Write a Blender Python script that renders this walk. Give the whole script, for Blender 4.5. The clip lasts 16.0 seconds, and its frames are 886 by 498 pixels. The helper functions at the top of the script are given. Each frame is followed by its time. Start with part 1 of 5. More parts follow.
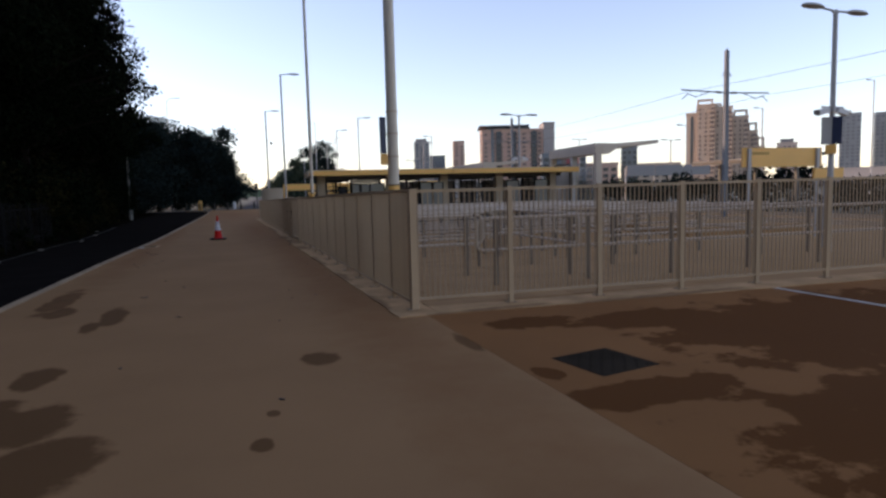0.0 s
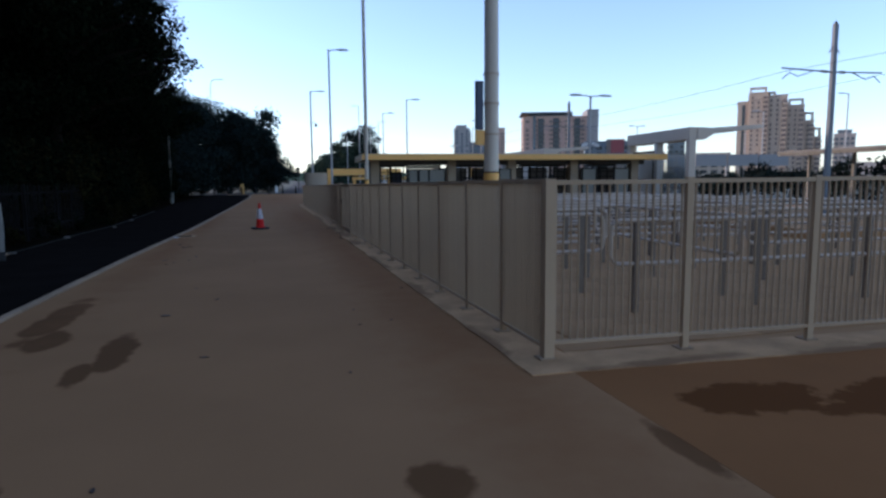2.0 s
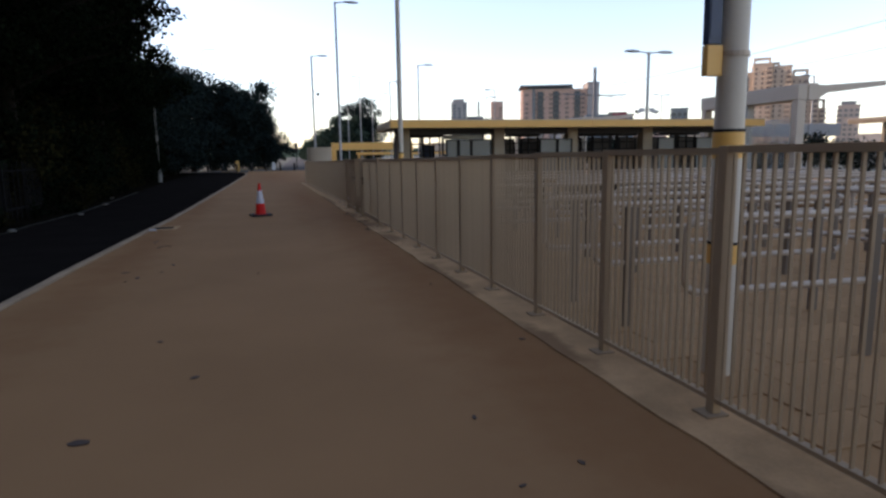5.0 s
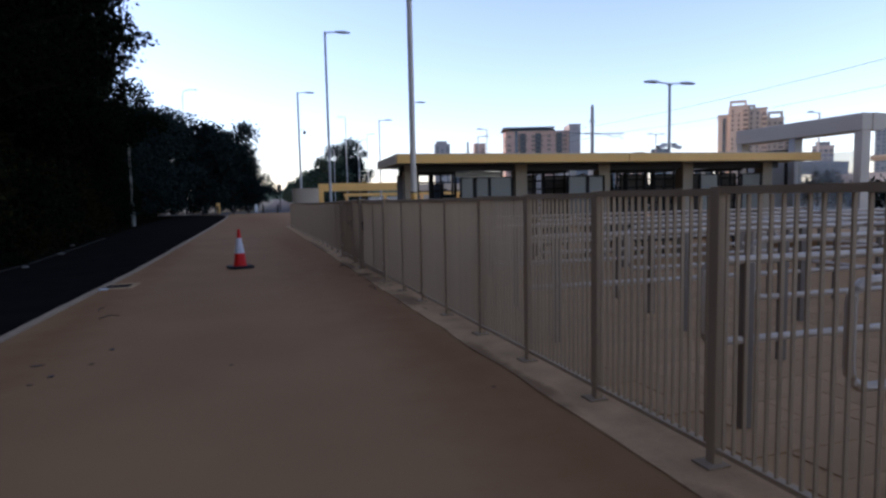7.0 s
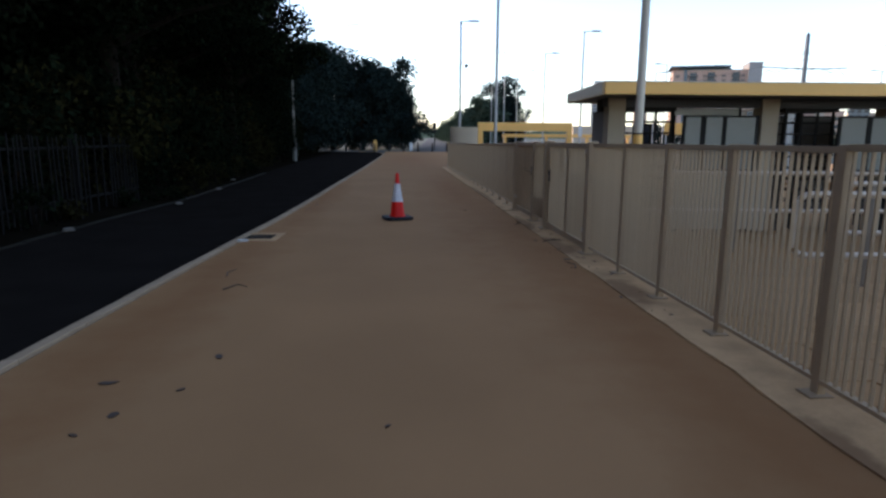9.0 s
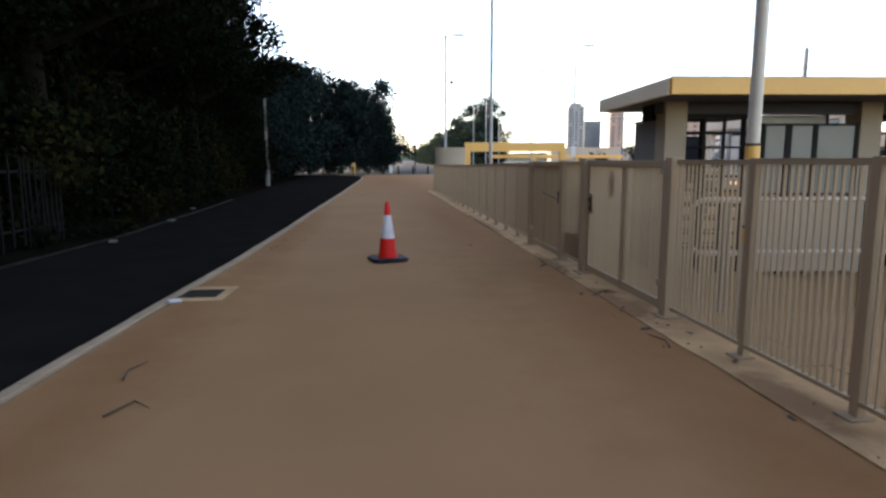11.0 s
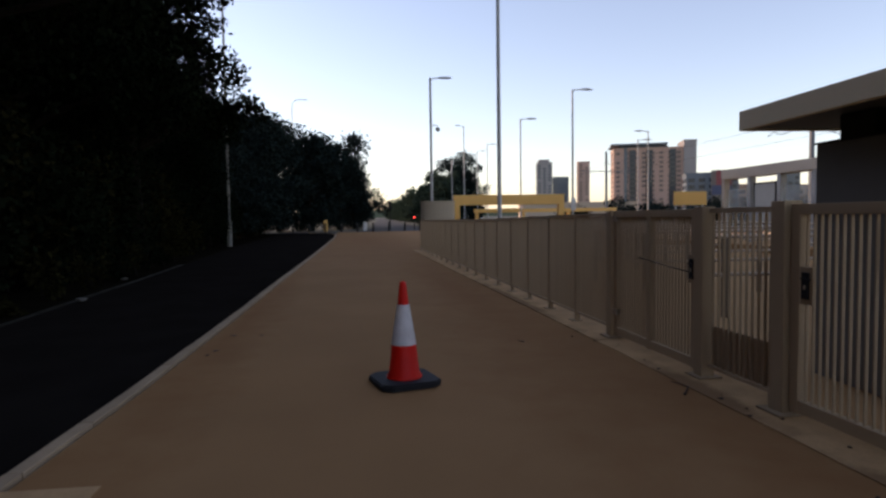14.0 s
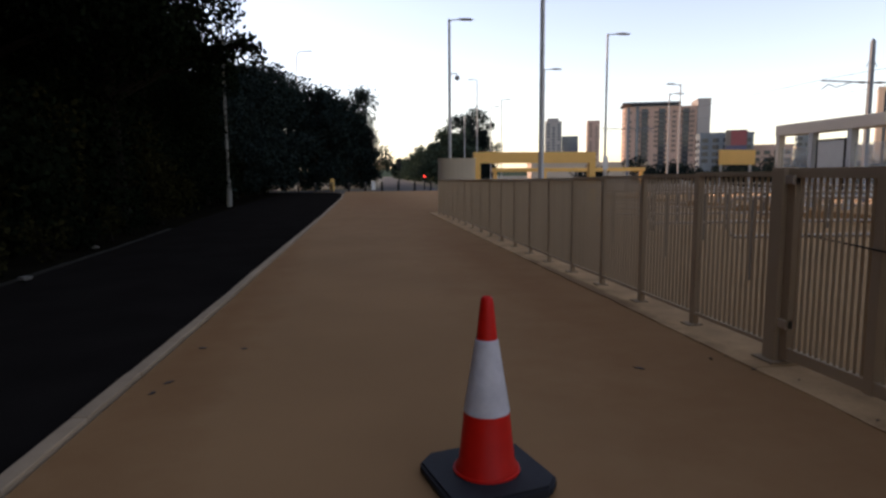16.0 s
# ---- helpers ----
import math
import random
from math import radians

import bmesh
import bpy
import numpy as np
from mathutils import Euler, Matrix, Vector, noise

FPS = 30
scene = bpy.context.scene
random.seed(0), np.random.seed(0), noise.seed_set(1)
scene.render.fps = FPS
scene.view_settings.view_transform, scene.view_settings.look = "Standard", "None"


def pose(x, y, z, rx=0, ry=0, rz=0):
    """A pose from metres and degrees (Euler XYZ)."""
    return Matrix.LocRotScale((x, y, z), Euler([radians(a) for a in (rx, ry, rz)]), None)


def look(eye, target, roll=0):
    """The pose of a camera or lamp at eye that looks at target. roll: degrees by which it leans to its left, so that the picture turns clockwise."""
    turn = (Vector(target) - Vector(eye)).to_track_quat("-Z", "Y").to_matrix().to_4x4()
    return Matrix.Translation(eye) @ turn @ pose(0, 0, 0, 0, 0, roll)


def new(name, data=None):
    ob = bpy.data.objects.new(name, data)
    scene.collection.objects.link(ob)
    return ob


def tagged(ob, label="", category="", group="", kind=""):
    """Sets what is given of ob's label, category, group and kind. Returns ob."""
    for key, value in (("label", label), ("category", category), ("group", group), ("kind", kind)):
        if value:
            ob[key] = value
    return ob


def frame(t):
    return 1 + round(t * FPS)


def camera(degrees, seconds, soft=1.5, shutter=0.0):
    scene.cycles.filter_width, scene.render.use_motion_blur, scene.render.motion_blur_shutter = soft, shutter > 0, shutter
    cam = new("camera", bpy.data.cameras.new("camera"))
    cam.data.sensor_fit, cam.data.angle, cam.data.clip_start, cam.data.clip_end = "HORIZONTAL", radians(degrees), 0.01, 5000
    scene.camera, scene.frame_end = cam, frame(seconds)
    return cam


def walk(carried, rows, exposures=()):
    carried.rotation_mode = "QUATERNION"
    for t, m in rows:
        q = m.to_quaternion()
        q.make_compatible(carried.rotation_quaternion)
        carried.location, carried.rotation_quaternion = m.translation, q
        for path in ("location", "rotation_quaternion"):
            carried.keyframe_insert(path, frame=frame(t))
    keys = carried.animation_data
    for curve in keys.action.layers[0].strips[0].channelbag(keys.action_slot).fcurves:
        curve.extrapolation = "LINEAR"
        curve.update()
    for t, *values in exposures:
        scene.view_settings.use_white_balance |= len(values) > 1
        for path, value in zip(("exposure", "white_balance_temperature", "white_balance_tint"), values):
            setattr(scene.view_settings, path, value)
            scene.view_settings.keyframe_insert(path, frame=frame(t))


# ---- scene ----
cam = camera(71.4, 16.0, soft=2.65)
PATH = [
    (0, (-0.049, -2.043, 1.647), (0.611, -0.164, 1.462), -1.5),
    (0.5, (-0.031, -1.257, 1.627), (0.545, 0.652, 1.469), -1.3),
    (1, (-0.112, -0.57, 1.653), (0.546, 1.314, 1.515), -1.3),
    (1.5, (-0.119, 0.177, 1.674), (0.392, 2.104, 1.514), -0.3),
    (2, (-0.11, 0.946, 1.703), (0.435, 2.857, 1.478), -0.5),
    (2.5, (-0.092, 1.718, 1.68), (0.348, 3.657, 1.461), -0.0),
    (3, (-0.156, 2.481, 1.653), (0.335, 4.407, 1.428), -0.6),
    (3.5, (-0.172, 3.236, 1.673), (0.2, 5.18, 1.385), 0.1),
    (4, (-0.183, 3.98, 1.685), (0.263, 5.904, 1.37), -1.0),
    (4.5, (-0.241, 4.689, 1.664), (0.179, 6.627, 1.405), -0.3),
    (5, (-0.271, 5.435, 1.659), (0.28, 7.333, 1.356), -0.9),
    (5.2, (-0.269, 5.746, 1.671), (0.3, 7.653, 1.475), -1.6),
    (7.3, (-0.182, 8.731, 1.638), (0.449, 10.622, 1.476), -0.9),
    (7.5, (-0.149, 9.094, 1.636), (0.505, 10.979, 1.492), -0.5),
    (8, (-0.21, 9.802, 1.638), (0.357, 11.716, 1.52), -0.3),
    (8.5, (-0.274, 10.548, 1.615), (-0.1, 12.524, 1.364), -1.2),
    (8.7, (-0.3, 10.841, 1.643), (-0.154, 12.808, 1.315), 0.4),
    (10.8, (-0.482, 13.779, 1.603), (-0.362, 15.734, 1.2), -0.1),
    (11, (-0.518, 14.052, 1.579), (-0.306, 16.02, 1.294), -0.1),
    (11.5, (-0.619, 14.706, 1.569), (-0.511, 16.695, 1.398), -0.3),
    (12, (-0.669, 15.45, 1.572), (-0.522, 17.441, 1.449), -0.5),
    (12.5, (-0.769, 16.072, 1.565), (-0.509, 18.054, 1.481), -1.3),
    (13, (-0.82, 16.79, 1.529), (-0.553, 18.769, 1.419), -1.7),
    (13.5, (-0.851, 17.5, 1.526), (-0.535, 19.469, 1.376), -1.5),
    (14, (-0.847, 18.217, 1.521), (-0.539, 20.191, 1.415), -0.8),
    (14.5, (-0.918, 18.915, 1.545), (-0.483, 20.862, 1.405), -1.2),
    (15, (-0.934, 19.658, 1.523), (-0.625, 21.629, 1.377), -0.5),
    (15.5, (-0.971, 20.399, 1.494), (-0.56, 22.347, 1.303), -1.1),
    (16, (-0.981, 20.919, 1.515), (-0.696, 22.884, 1.279), -0.4),
]
LIGHT = [
    (0, 1.2, 6600, 21), (0.5, 1.3, 6350, 22), (1, 1.08, 5500, 19), (1.5, 1.15, 5450, 14), (2, 1.15, 5350, 13), (2.5, 1.75, 6350, 14), (3, 1.4, 5950, 14), (3.5, 1.42, 6350, 15), (4, 1.92, 7400, 15), (4.5, 1.45, 6450, 17), (5, 1.5, 6600, 18),
    (7.5, 1.27, 5750, 23), (8, 1.3, 5750, 20), (8.5, 1.45, 5200, 13), (8.7, 1.6, 5600, 12), (10.8, 2.4, 6950, 14),
    (11, 2.45, 6950, 14), (11.5, 2.1, 5850, 8), (12, 1.6, 5950, 15), (12.5, 1.4, 6400, 19), (13, 1.0, 7050, 19), (13.5, 1.1, 7200, 20), (14, 1.15, 7050, 20), (14.5, 1.22, 7150, 21), (15, 1.0, 7150, 20), (15.5, 1.0, 7350, 20), (16, 1.4, 7500, 21),
]
walk(cam, [(t, look(eye, target, roll)) for t, eye, target, roll in PATH], LIGHT)


# ---- light ----
SUN_EL, SUN_AZ = 17.0, -60.0          # degrees above the horizon; bearing from +y, to the right positive
world = bpy.data.worlds.new("evening_sky")
scene.world = world
world.use_nodes = True
wn = world.node_tree
sky = wn.nodes.new("ShaderNodeTexSky")
sky.sky_type, sky.sun_disc = "NISHITA", False
sky.sun_elevation, sky.sun_rotation = radians(SUN_EL), radians(SUN_AZ)
sky.air_density, sky.dust_density, sky.ozone_density = 1.0, 0.4, 2.0
haze = wn.nodes.new("ShaderNodeHueSaturation")
haze.inputs["Saturation"].default_value = 0.85
wn.links.new(sky.outputs[0], haze.inputs["Color"])
rosy = wn.nodes.new("ShaderNodeMix")              # the faint lilac of an evening sky
rosy.data_type, rosy.blend_type = "RGBA", "MULTIPLY"
rosy.inputs["Factor"].default_value = 1.0
rosy.inputs["B"].default_value = (1.03, 0.99, 1.015, 1)
wn.links.new(haze.outputs[0], rosy.inputs["A"])
wn.links.new(rosy.outputs["Result"], wn.nodes["Background"].inputs[0])
wn.nodes["Background"].inputs[1].default_value = 0.12
sun_data = bpy.data.lights.new("sun", "SUN")
sun_data.energy, sun_data.angle, sun_data.color = 1.7, radians(0.6), (1.0, 0.70, 0.48)
sun = new("sun", sun_data)
sd = Vector((math.sin(radians(SUN_AZ)) * math.cos(radians(SUN_EL)), math.cos(radians(SUN_AZ)) * math.cos(radians(SUN_EL)), math.sin(radians(SUN_EL))))
sun.matrix_world = look(sd * 300, (0, 0, 0))


# ---- materials ----
def material(name, color, rough=0.7, metal=0.0, vary=0.15, fine=60.0, coarse=1.5, bump=0.1, tint=None, per_object=0.0, spec=0.5):
    m = bpy.data.materials.new(name)
    m.use_nodes = True
    nt = m.node_tree
    b = nt.nodes["Principled BSDF"]
    b.inputs["Roughness"].default_value, b.inputs["Metallic"].default_value = rough, metal
    b.inputs["Specular IOR Level"].default_value = spec
    geo = nt.nodes.new("ShaderNodeTexCoord")
    n1, n2 = nt.nodes.new("ShaderNodeTexNoise"), nt.nodes.new("ShaderNodeTexNoise")
    n1.inputs["Scale"].default_value, n2.inputs["Scale"].default_value = fine, coarse
    n1.inputs["Detail"].default_value, n2.inputs["Detail"].default_value = 3, 5
    for n in (n1, n2):
        nt.links.new(geo.outputs["Object"], n.inputs["Vector"])
    mix = nt.nodes.new("ShaderNodeMix")
    mix.data_type = "RGBA"
    dark = tint or tuple(c * (1 - vary) ** 2 for c in color)
    mix.inputs["A"].default_value, mix.inputs["B"].default_value = (*dark, 1), (*color, 1)
    add = nt.nodes.new("ShaderNodeMath")
    add.operation = "MULTIPLY_ADD"
    add.inputs[1].default_value = 0.45
    nt.links.new(n1.outputs["Fac"], add.inputs[0])
    ramp = nt.nodes.new("ShaderNodeMapRange")
    ramp.inputs["From Min"].default_value, ramp.inputs["From Max"].default_value = 0.35, 0.65
    nt.links.new(n2.outputs["Fac"], ramp.inputs["Value"])
    half = nt.nodes.new("ShaderNodeMath")
    half.operation = "MULTIPLY"
    half.inputs[1].default_value = 0.55
    nt.links.new(ramp.outputs["Result"], half.inputs[0])
    nt.links.new(half.outputs[0], add.inputs[2])
    nt.links.new(add.outputs[0], mix.inputs["Factor"])
    out = mix.outputs["Result"]
    if per_object:
        info, hsv, rng = nt.nodes.new("ShaderNodeObjectInfo"), nt.nodes.new("ShaderNodeHueSaturation"), nt.nodes.new("ShaderNodeMapRange")
        rng.inputs["To Min"].default_value, rng.inputs["To Max"].default_value = 1 - per_object, 1 + per_object
        nt.links.new(info.outputs["Random"], rng.inputs["Value"])
        nt.links.new(rng.outputs["Result"], hsv.inputs["Value"])
        nt.links.new(out, hsv.inputs["Color"])
        out = hsv.outputs["Color"]
    nt.links.new(out, b.inputs["Base Color"])
    if bump:
        bm_ = nt.nodes.new("ShaderNodeBump")
        bm_.inputs["Strength"].default_value, bm_.inputs["Distance"].default_value = bump, 0.01
        nt.links.new(n1.outputs["Fac"], bm_.inputs["Height"])
        nt.links.new(bm_.outputs["Normal"], b.inputs["Normal"])
    return m


def stained(m, spots, dark, wobble=0.9, soft=0.10):
    """Adds damp stains to a ground material: each spot is x, y, half width, half length; the edge is broken by noise."""
    nt = m.node_tree
    b = nt.nodes["Principled BSDF"]
    geo, no = nt.nodes.new("ShaderNodeTexCoord"), nt.nodes.new("ShaderNodeTexNoise")
    no.inputs["Scale"].default_value, no.inputs["Detail"].default_value = 2.0, 6
    no.inputs["Roughness"].default_value = 0.62
    nt.links.new(geo.outputs["Object"], no.inputs["Vector"])
    last = None
    for x, y, rx, ry in spots:
        sub, dv, ln = (nt.nodes.new("ShaderNodeVectorMath") for _ in range(3))
        sub.operation, dv.operation, ln.operation = "SUBTRACT", "DIVIDE", "LENGTH"
        sub.inputs[1].default_value, dv.inputs[1].default_value = (x, y, 0), (rx, ry, 1)
        nt.links.new(geo.outputs["Object"], sub.inputs[0])
        nt.links.new(sub.outputs[0], dv.inputs[0])
        nt.links.new(dv.outputs[0], ln.inputs[0])
        if last is None:
            last = ln.outputs["Value"]
        else:
            mn = nt.nodes.new("ShaderNodeMath")
            mn.operation = "MINIMUM"
            nt.links.new(last, mn.inputs[0])
            nt.links.new(ln.outputs["Value"], mn.inputs[1])
            last = mn.outputs[0]
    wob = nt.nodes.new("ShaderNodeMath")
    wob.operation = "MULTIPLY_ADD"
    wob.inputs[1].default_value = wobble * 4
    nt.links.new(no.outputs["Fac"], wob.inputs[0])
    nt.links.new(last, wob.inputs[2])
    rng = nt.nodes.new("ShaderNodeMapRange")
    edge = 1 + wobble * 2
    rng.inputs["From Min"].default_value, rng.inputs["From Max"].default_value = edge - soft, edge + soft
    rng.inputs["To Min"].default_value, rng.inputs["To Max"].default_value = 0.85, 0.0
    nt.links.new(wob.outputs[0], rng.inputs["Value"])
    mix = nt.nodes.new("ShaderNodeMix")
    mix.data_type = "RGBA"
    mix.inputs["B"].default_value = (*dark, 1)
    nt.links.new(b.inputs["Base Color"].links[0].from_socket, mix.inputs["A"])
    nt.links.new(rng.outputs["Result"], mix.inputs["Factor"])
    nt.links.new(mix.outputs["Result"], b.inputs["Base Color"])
    return m


def leaf_material(name, color, vary):
    m = bpy.data.materials.new(name)
    m.use_nodes = True
    nt = m.node_tree
    b = nt.nodes["Principled BSDF"]
    b.inputs["Roughness"].default_value = 0.9
    b.inputs["Specular IOR Level"].default_value = 0.0
    g, hsv, rng = nt.nodes.new("ShaderNodeNewGeometry"), nt.nodes.new("ShaderNodeHueSaturation"), nt.nodes.new("ShaderNodeMapRange")
    rng.inputs["To Min"].default_value, rng.inputs["To Max"].default_value = 1 - vary, 1 + vary
    hsv.inputs["Color"].default_value = (*color, 1)
    nt.links.new(g.outputs["Random Per Island"], rng.inputs["Value"])
    nt.links.new(rng.outputs["Result"], hsv.inputs["Value"])
    nt.links.new(hsv.outputs["Color"], b.inputs["Base Color"])
    return m


def glass_material(name, color, rough=0.05, alpha=0.25):
    m = bpy.data.materials.new(name)
    m.use_nodes = True
    nt = m.node_tree
    b = nt.nodes["Principled BSDF"]
    b.inputs["Base Color"].default_value, b.inputs["Roughness"].default_value = (*color, 1), rough
    b.inputs["Alpha"].default_value = alpha
    return m


M_path = material("buff_resin_paving", (0.346, 0.184, 0.081), 0.95, vary=0.10, fine=160, coarse=0.55, bump=0.14, spec=0.05)
stained(M_path, [(0.78, 4.18, 0.20, 0.24), (-2.68, 9.6, 0.22, 1.3), (-2.45, 8.4, 0.2, 0.5), (-1.62, 7.7, 0.16, 0.75), (-1.8, 6.9, 0.12, 0.4), (-1.8, 4.55, 0.18, 0.4), (-1.5, 3.2, 0.30, 0.5), (-1.25, 2.3, 0.35, 0.5), (-2.0, 3.4, 0.4, 0.5), (2.38, 4.1, 0.10, 0.4), (0.10, 2.1, 0.07, 0.12), (0.22, 2.7, 0.05, 0.07)], (0.112, 0.052, 0.019), 0.45, 0.14)
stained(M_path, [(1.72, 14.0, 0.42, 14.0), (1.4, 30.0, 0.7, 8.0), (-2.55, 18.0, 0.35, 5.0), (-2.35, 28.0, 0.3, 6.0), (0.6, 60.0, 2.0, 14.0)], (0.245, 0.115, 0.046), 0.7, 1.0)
M_fore = material("red_brown_damp_paving", (0.281, 0.123, 0.043), 0.95, vary=0.12, fine=160, coarse=0.5, bump=0.14, spec=0.05)
stained(M_fore, [(7.9, 2.7, 3.5, 2.0), (13.0, 2.2, 5.5, 2.6), (3.45, 4.75, 0.62, 0.32), (3.15, 2.0, 0.85, 0.30), (6.0, 0.3, 3.1, 1.6), (4.9, 4.3, 1.0, 0.5), (5.6, 3.3, 1.2, 0.9), (2.62, 2.75, 0.16, 0.22)], (0.100, 0.034, 0.007), 0.42, 0.06)
M_plaza = material("pinkish_concrete_paving", (0.414, 0.236, 0.108), 0.95, vary=0.12, fine=90, coarse=0.8, bump=0.08, spec=0.05)
M_asphalt = material("dark_asphalt", (0.0165, 0.0135, 0.0112), 1.0, vary=0.2, fine=140, coarse=1.2, bump=0.25, spec=0.0)
M_road = material("worn_road_asphalt", (0.060, 0.058, 0.057), 0.9, spec=0.2, vary=0.15, fine=60, coarse=0.4, bump=0.1)
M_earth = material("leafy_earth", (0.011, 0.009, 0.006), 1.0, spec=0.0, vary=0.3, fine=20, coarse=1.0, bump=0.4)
M_land = material("distant_land", (0.07, 0.075, 0.05), 0.95, vary=0.25, fine=0.6, coarse=0.03, bump=0)
M_kerb = material("pale_concrete_edging", (0.406, 0.284, 0.177), 0.95, spec=0.1, vary=0.15, fine=70, coarse=3, bump=0.12, per_object=0.07)
M_plinth = material("stained_concrete", (0.615, 0.370, 0.182), 0.95, spec=0.05, vary=0.3, fine=45, coarse=2.2, bump=0.2)
stained(M_plinth, [(2.05, 7.0, 0.10, 0.7), (2.08, 10.2, 0.12, 0.6), (2.06, 13.5, 0.10, 1.1), (2.2, 17.6, 0.22, 0.6), (2.1, 20.6, 0.22, 1.0), (2.1, 23.0, 0.15, 0.9), (2.1, 29.0, 0.12, 2.5), (6.0, 5.5, 1.6, 0.12), (3.4, 5.7, 0.7, 0.10)], (0.215, 0.120, 0.060), 0.7, 0.35)
M_grey = material("grey_painted_steel", (0.442, 0.310, 0.185), 0.7, spec=0.25, vary=0.06, fine=40, coarse=1.2, bump=0.02, per_object=0.04)
M_galv = material("galvanised_tube", (0.52, 0.40, 0.285), 0.5, 0.15, vary=0.12, fine=30, coarse=5, bump=0.02)
# Legs stand in shade; that darkness is put into this brown-grey colour.
M_leg = material("shade_browned_steel", (0.210, 0.159, 0.114), 0.6, vary=0.1, fine=30, coarse=3, bump=0.02, spec=0.25)
M_pole = material("pale_grey_lamp_column", (0.42, 0.40, 0.37), 0.5, vary=0.08, fine=30, coarse=2, bump=0.02)
M_sand = material("cream_painted_column", (0.605, 0.517, 0.396), 0.55, vary=0.06, fine=30, coarse=2, bump=0.02)
M_yellow = material("signal_yellow_paint", (0.860, 0.468, 0.112), 0.5, vary=0.08, fine=20, coarse=1, bump=0.02)
M_beige = material("beige_cladding", (0.575, 0.477, 0.362), 0.65, vary=0.06, fine=25, coarse=0.8, bump=0.02)
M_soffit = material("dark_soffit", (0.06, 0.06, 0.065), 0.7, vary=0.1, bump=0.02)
M_black = material("black_steel", (0.022, 0.021, 0.020), 0.75, spec=0.15, vary=0.1, bump=0.02)
M_darkbox = material("charcoal_cladding", (0.145, 0.128, 0.111), 0.7, vary=0.1, fine=20, bump=0.03)
M_red = material("red_cone_plastic", (0.72, 0.012, 0.004), 0.5, spec=0.25, vary=0.10, fine=25, coarse=6, bump=0.03)
M_sleeve = material("white_reflective_sleeve", (0.70, 0.64, 0.62), 0.45, vary=0.14, fine=18, coarse=9, bump=0.05)
M_rubber = material("black_rubber", (0.024, 0.024, 0.027), 0.8, spec=0.3, vary=0.25, fine=60, coarse=8, bump=0.12)
M_iron = material("cast_iron", (0.052, 0.039, 0.027), 0.95, 0.0, spec=0.0, vary=0.25, fine=50, bump=0.2)
M_blue = material("navy_sign_board", (0.012, 0.022, 0.06), 0.4, vary=0.05, bump=0)
M_white = material("white_paint", (0.66, 0.64, 0.60), 0.6, vary=0.1, bump=0.03)
M_line = material("worn_white_line", (0.50, 0.45, 0.38), 0.85, vary=0.25, fine=40, coarse=4, bump=0.05)
# Near black: shade within the belt is put into bark and leaf colours.
M_bark = material("shaded_bark", (0.012, 0.009, 0.0065), 0.95, spec=0.05, vary=0.3, fine=25, coarse=3, bump=0.5)
M_leaf = leaf_material("shaded_green_leaves", (0.0055, 0.0075, 0.004), 0.6)
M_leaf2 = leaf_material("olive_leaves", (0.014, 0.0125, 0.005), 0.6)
# Far copy of M_leaf: paler, bluer light of distance is put into the colour.
M_leaf4 = leaf_material("distance_paled_leaves", (0.013, 0.019, 0.017), 0.5)
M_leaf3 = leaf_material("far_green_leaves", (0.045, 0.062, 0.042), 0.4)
M_brick = material("salmon_brick_cladding", (0.538, 0.356, 0.275), 0.85, vary=0.08, fine=0.6, coarse=0.05, bump=0)
M_brick2 = material("sand_render", (0.506, 0.385, 0.286), 0.85, vary=0.08, fine=0.6, coarse=0.05, bump=0)
M_stone = material("pale_stone_cladding", (0.34, 0.315, 0.295), 0.85, vary=0.08, fine=0.5, coarse=0.05, bump=0)
M_pane = material("dark_window_glass", (0.035, 0.045, 0.055), 0.15, vary=0.2, fine=0.4, coarse=0.1, bump=0)
M_winbl = material("blue_grey_glazing", (0.10, 0.13, 0.16), 0.15, vary=0.2, fine=0.4, coarse=0.1, bump=0)
M_glass = glass_material("shelter_glass", (0.55, 0.58, 0.56))
M_poster = material("faded_notice_board", (0.486, 0.472, 0.419), 0.4, vary=0.06, fine=8, coarse=2, bump=0)
# Same yellow paint as the front; its different light is put into the colour.
M_side = material("light_toned_side_fascia", (0.858, 0.661, 0.406), 0.55, vary=0.06, fine=25, coarse=0.8, bump=0.02)
M_pillar = material("taupe_pillar_cladding", (0.388, 0.306, 0.208), 0.65, vary=0.08, fine=25, coarse=0.8, bump=0.03)
M_board = material("dull_green_grey_board", (0.176, 0.176, 0.152), 0.3, vary=0.1, fine=6, coarse=2, bump=0)
M_plate = material("dull_plate", (0.36, 0.25, 0.155), 0.9, spec=0.08, vary=0.15, bump=0.05)
M_fadeyel = material("faded_lettering", (0.50, 0.27, 0.05), 0.6, bump=0)
M_litter = material("pale_litter", (0.16, 0.14, 0.115), 0.8, vary=0.2, fine=30, bump=0.1)
M_oldpole = material("dull_grey_column", (0.21, 0.195, 0.165), 0.75, spec=0.2, vary=0.15, fine=30, coarse=2, bump=0.03)
M_mast = material("blue_grey_mast_steel", (0.125, 0.14, 0.155), 0.55, vary=0.08, fine=30, coarse=2, bump=0.02)
M_fair = material("blue_grey_curtain_wall", (0.14, 0.165, 0.19), 0.45, vary=0.1, fine=0.4, coarse=0.05, bump=0)
M_shade = material("brown_panes_recess_shade", (0.195, 0.143, 0.117), 0.4, vary=0.15, fine=0.4, coarse=0.1, bump=0)
# Palisade steel with the dark under the trees put into its colour.
M_palisade = material("shade_darkened_steel", (0.008, 0.007, 0.006), 0.95, vary=0.2, fine=30, bump=0.1, spec=0.1)
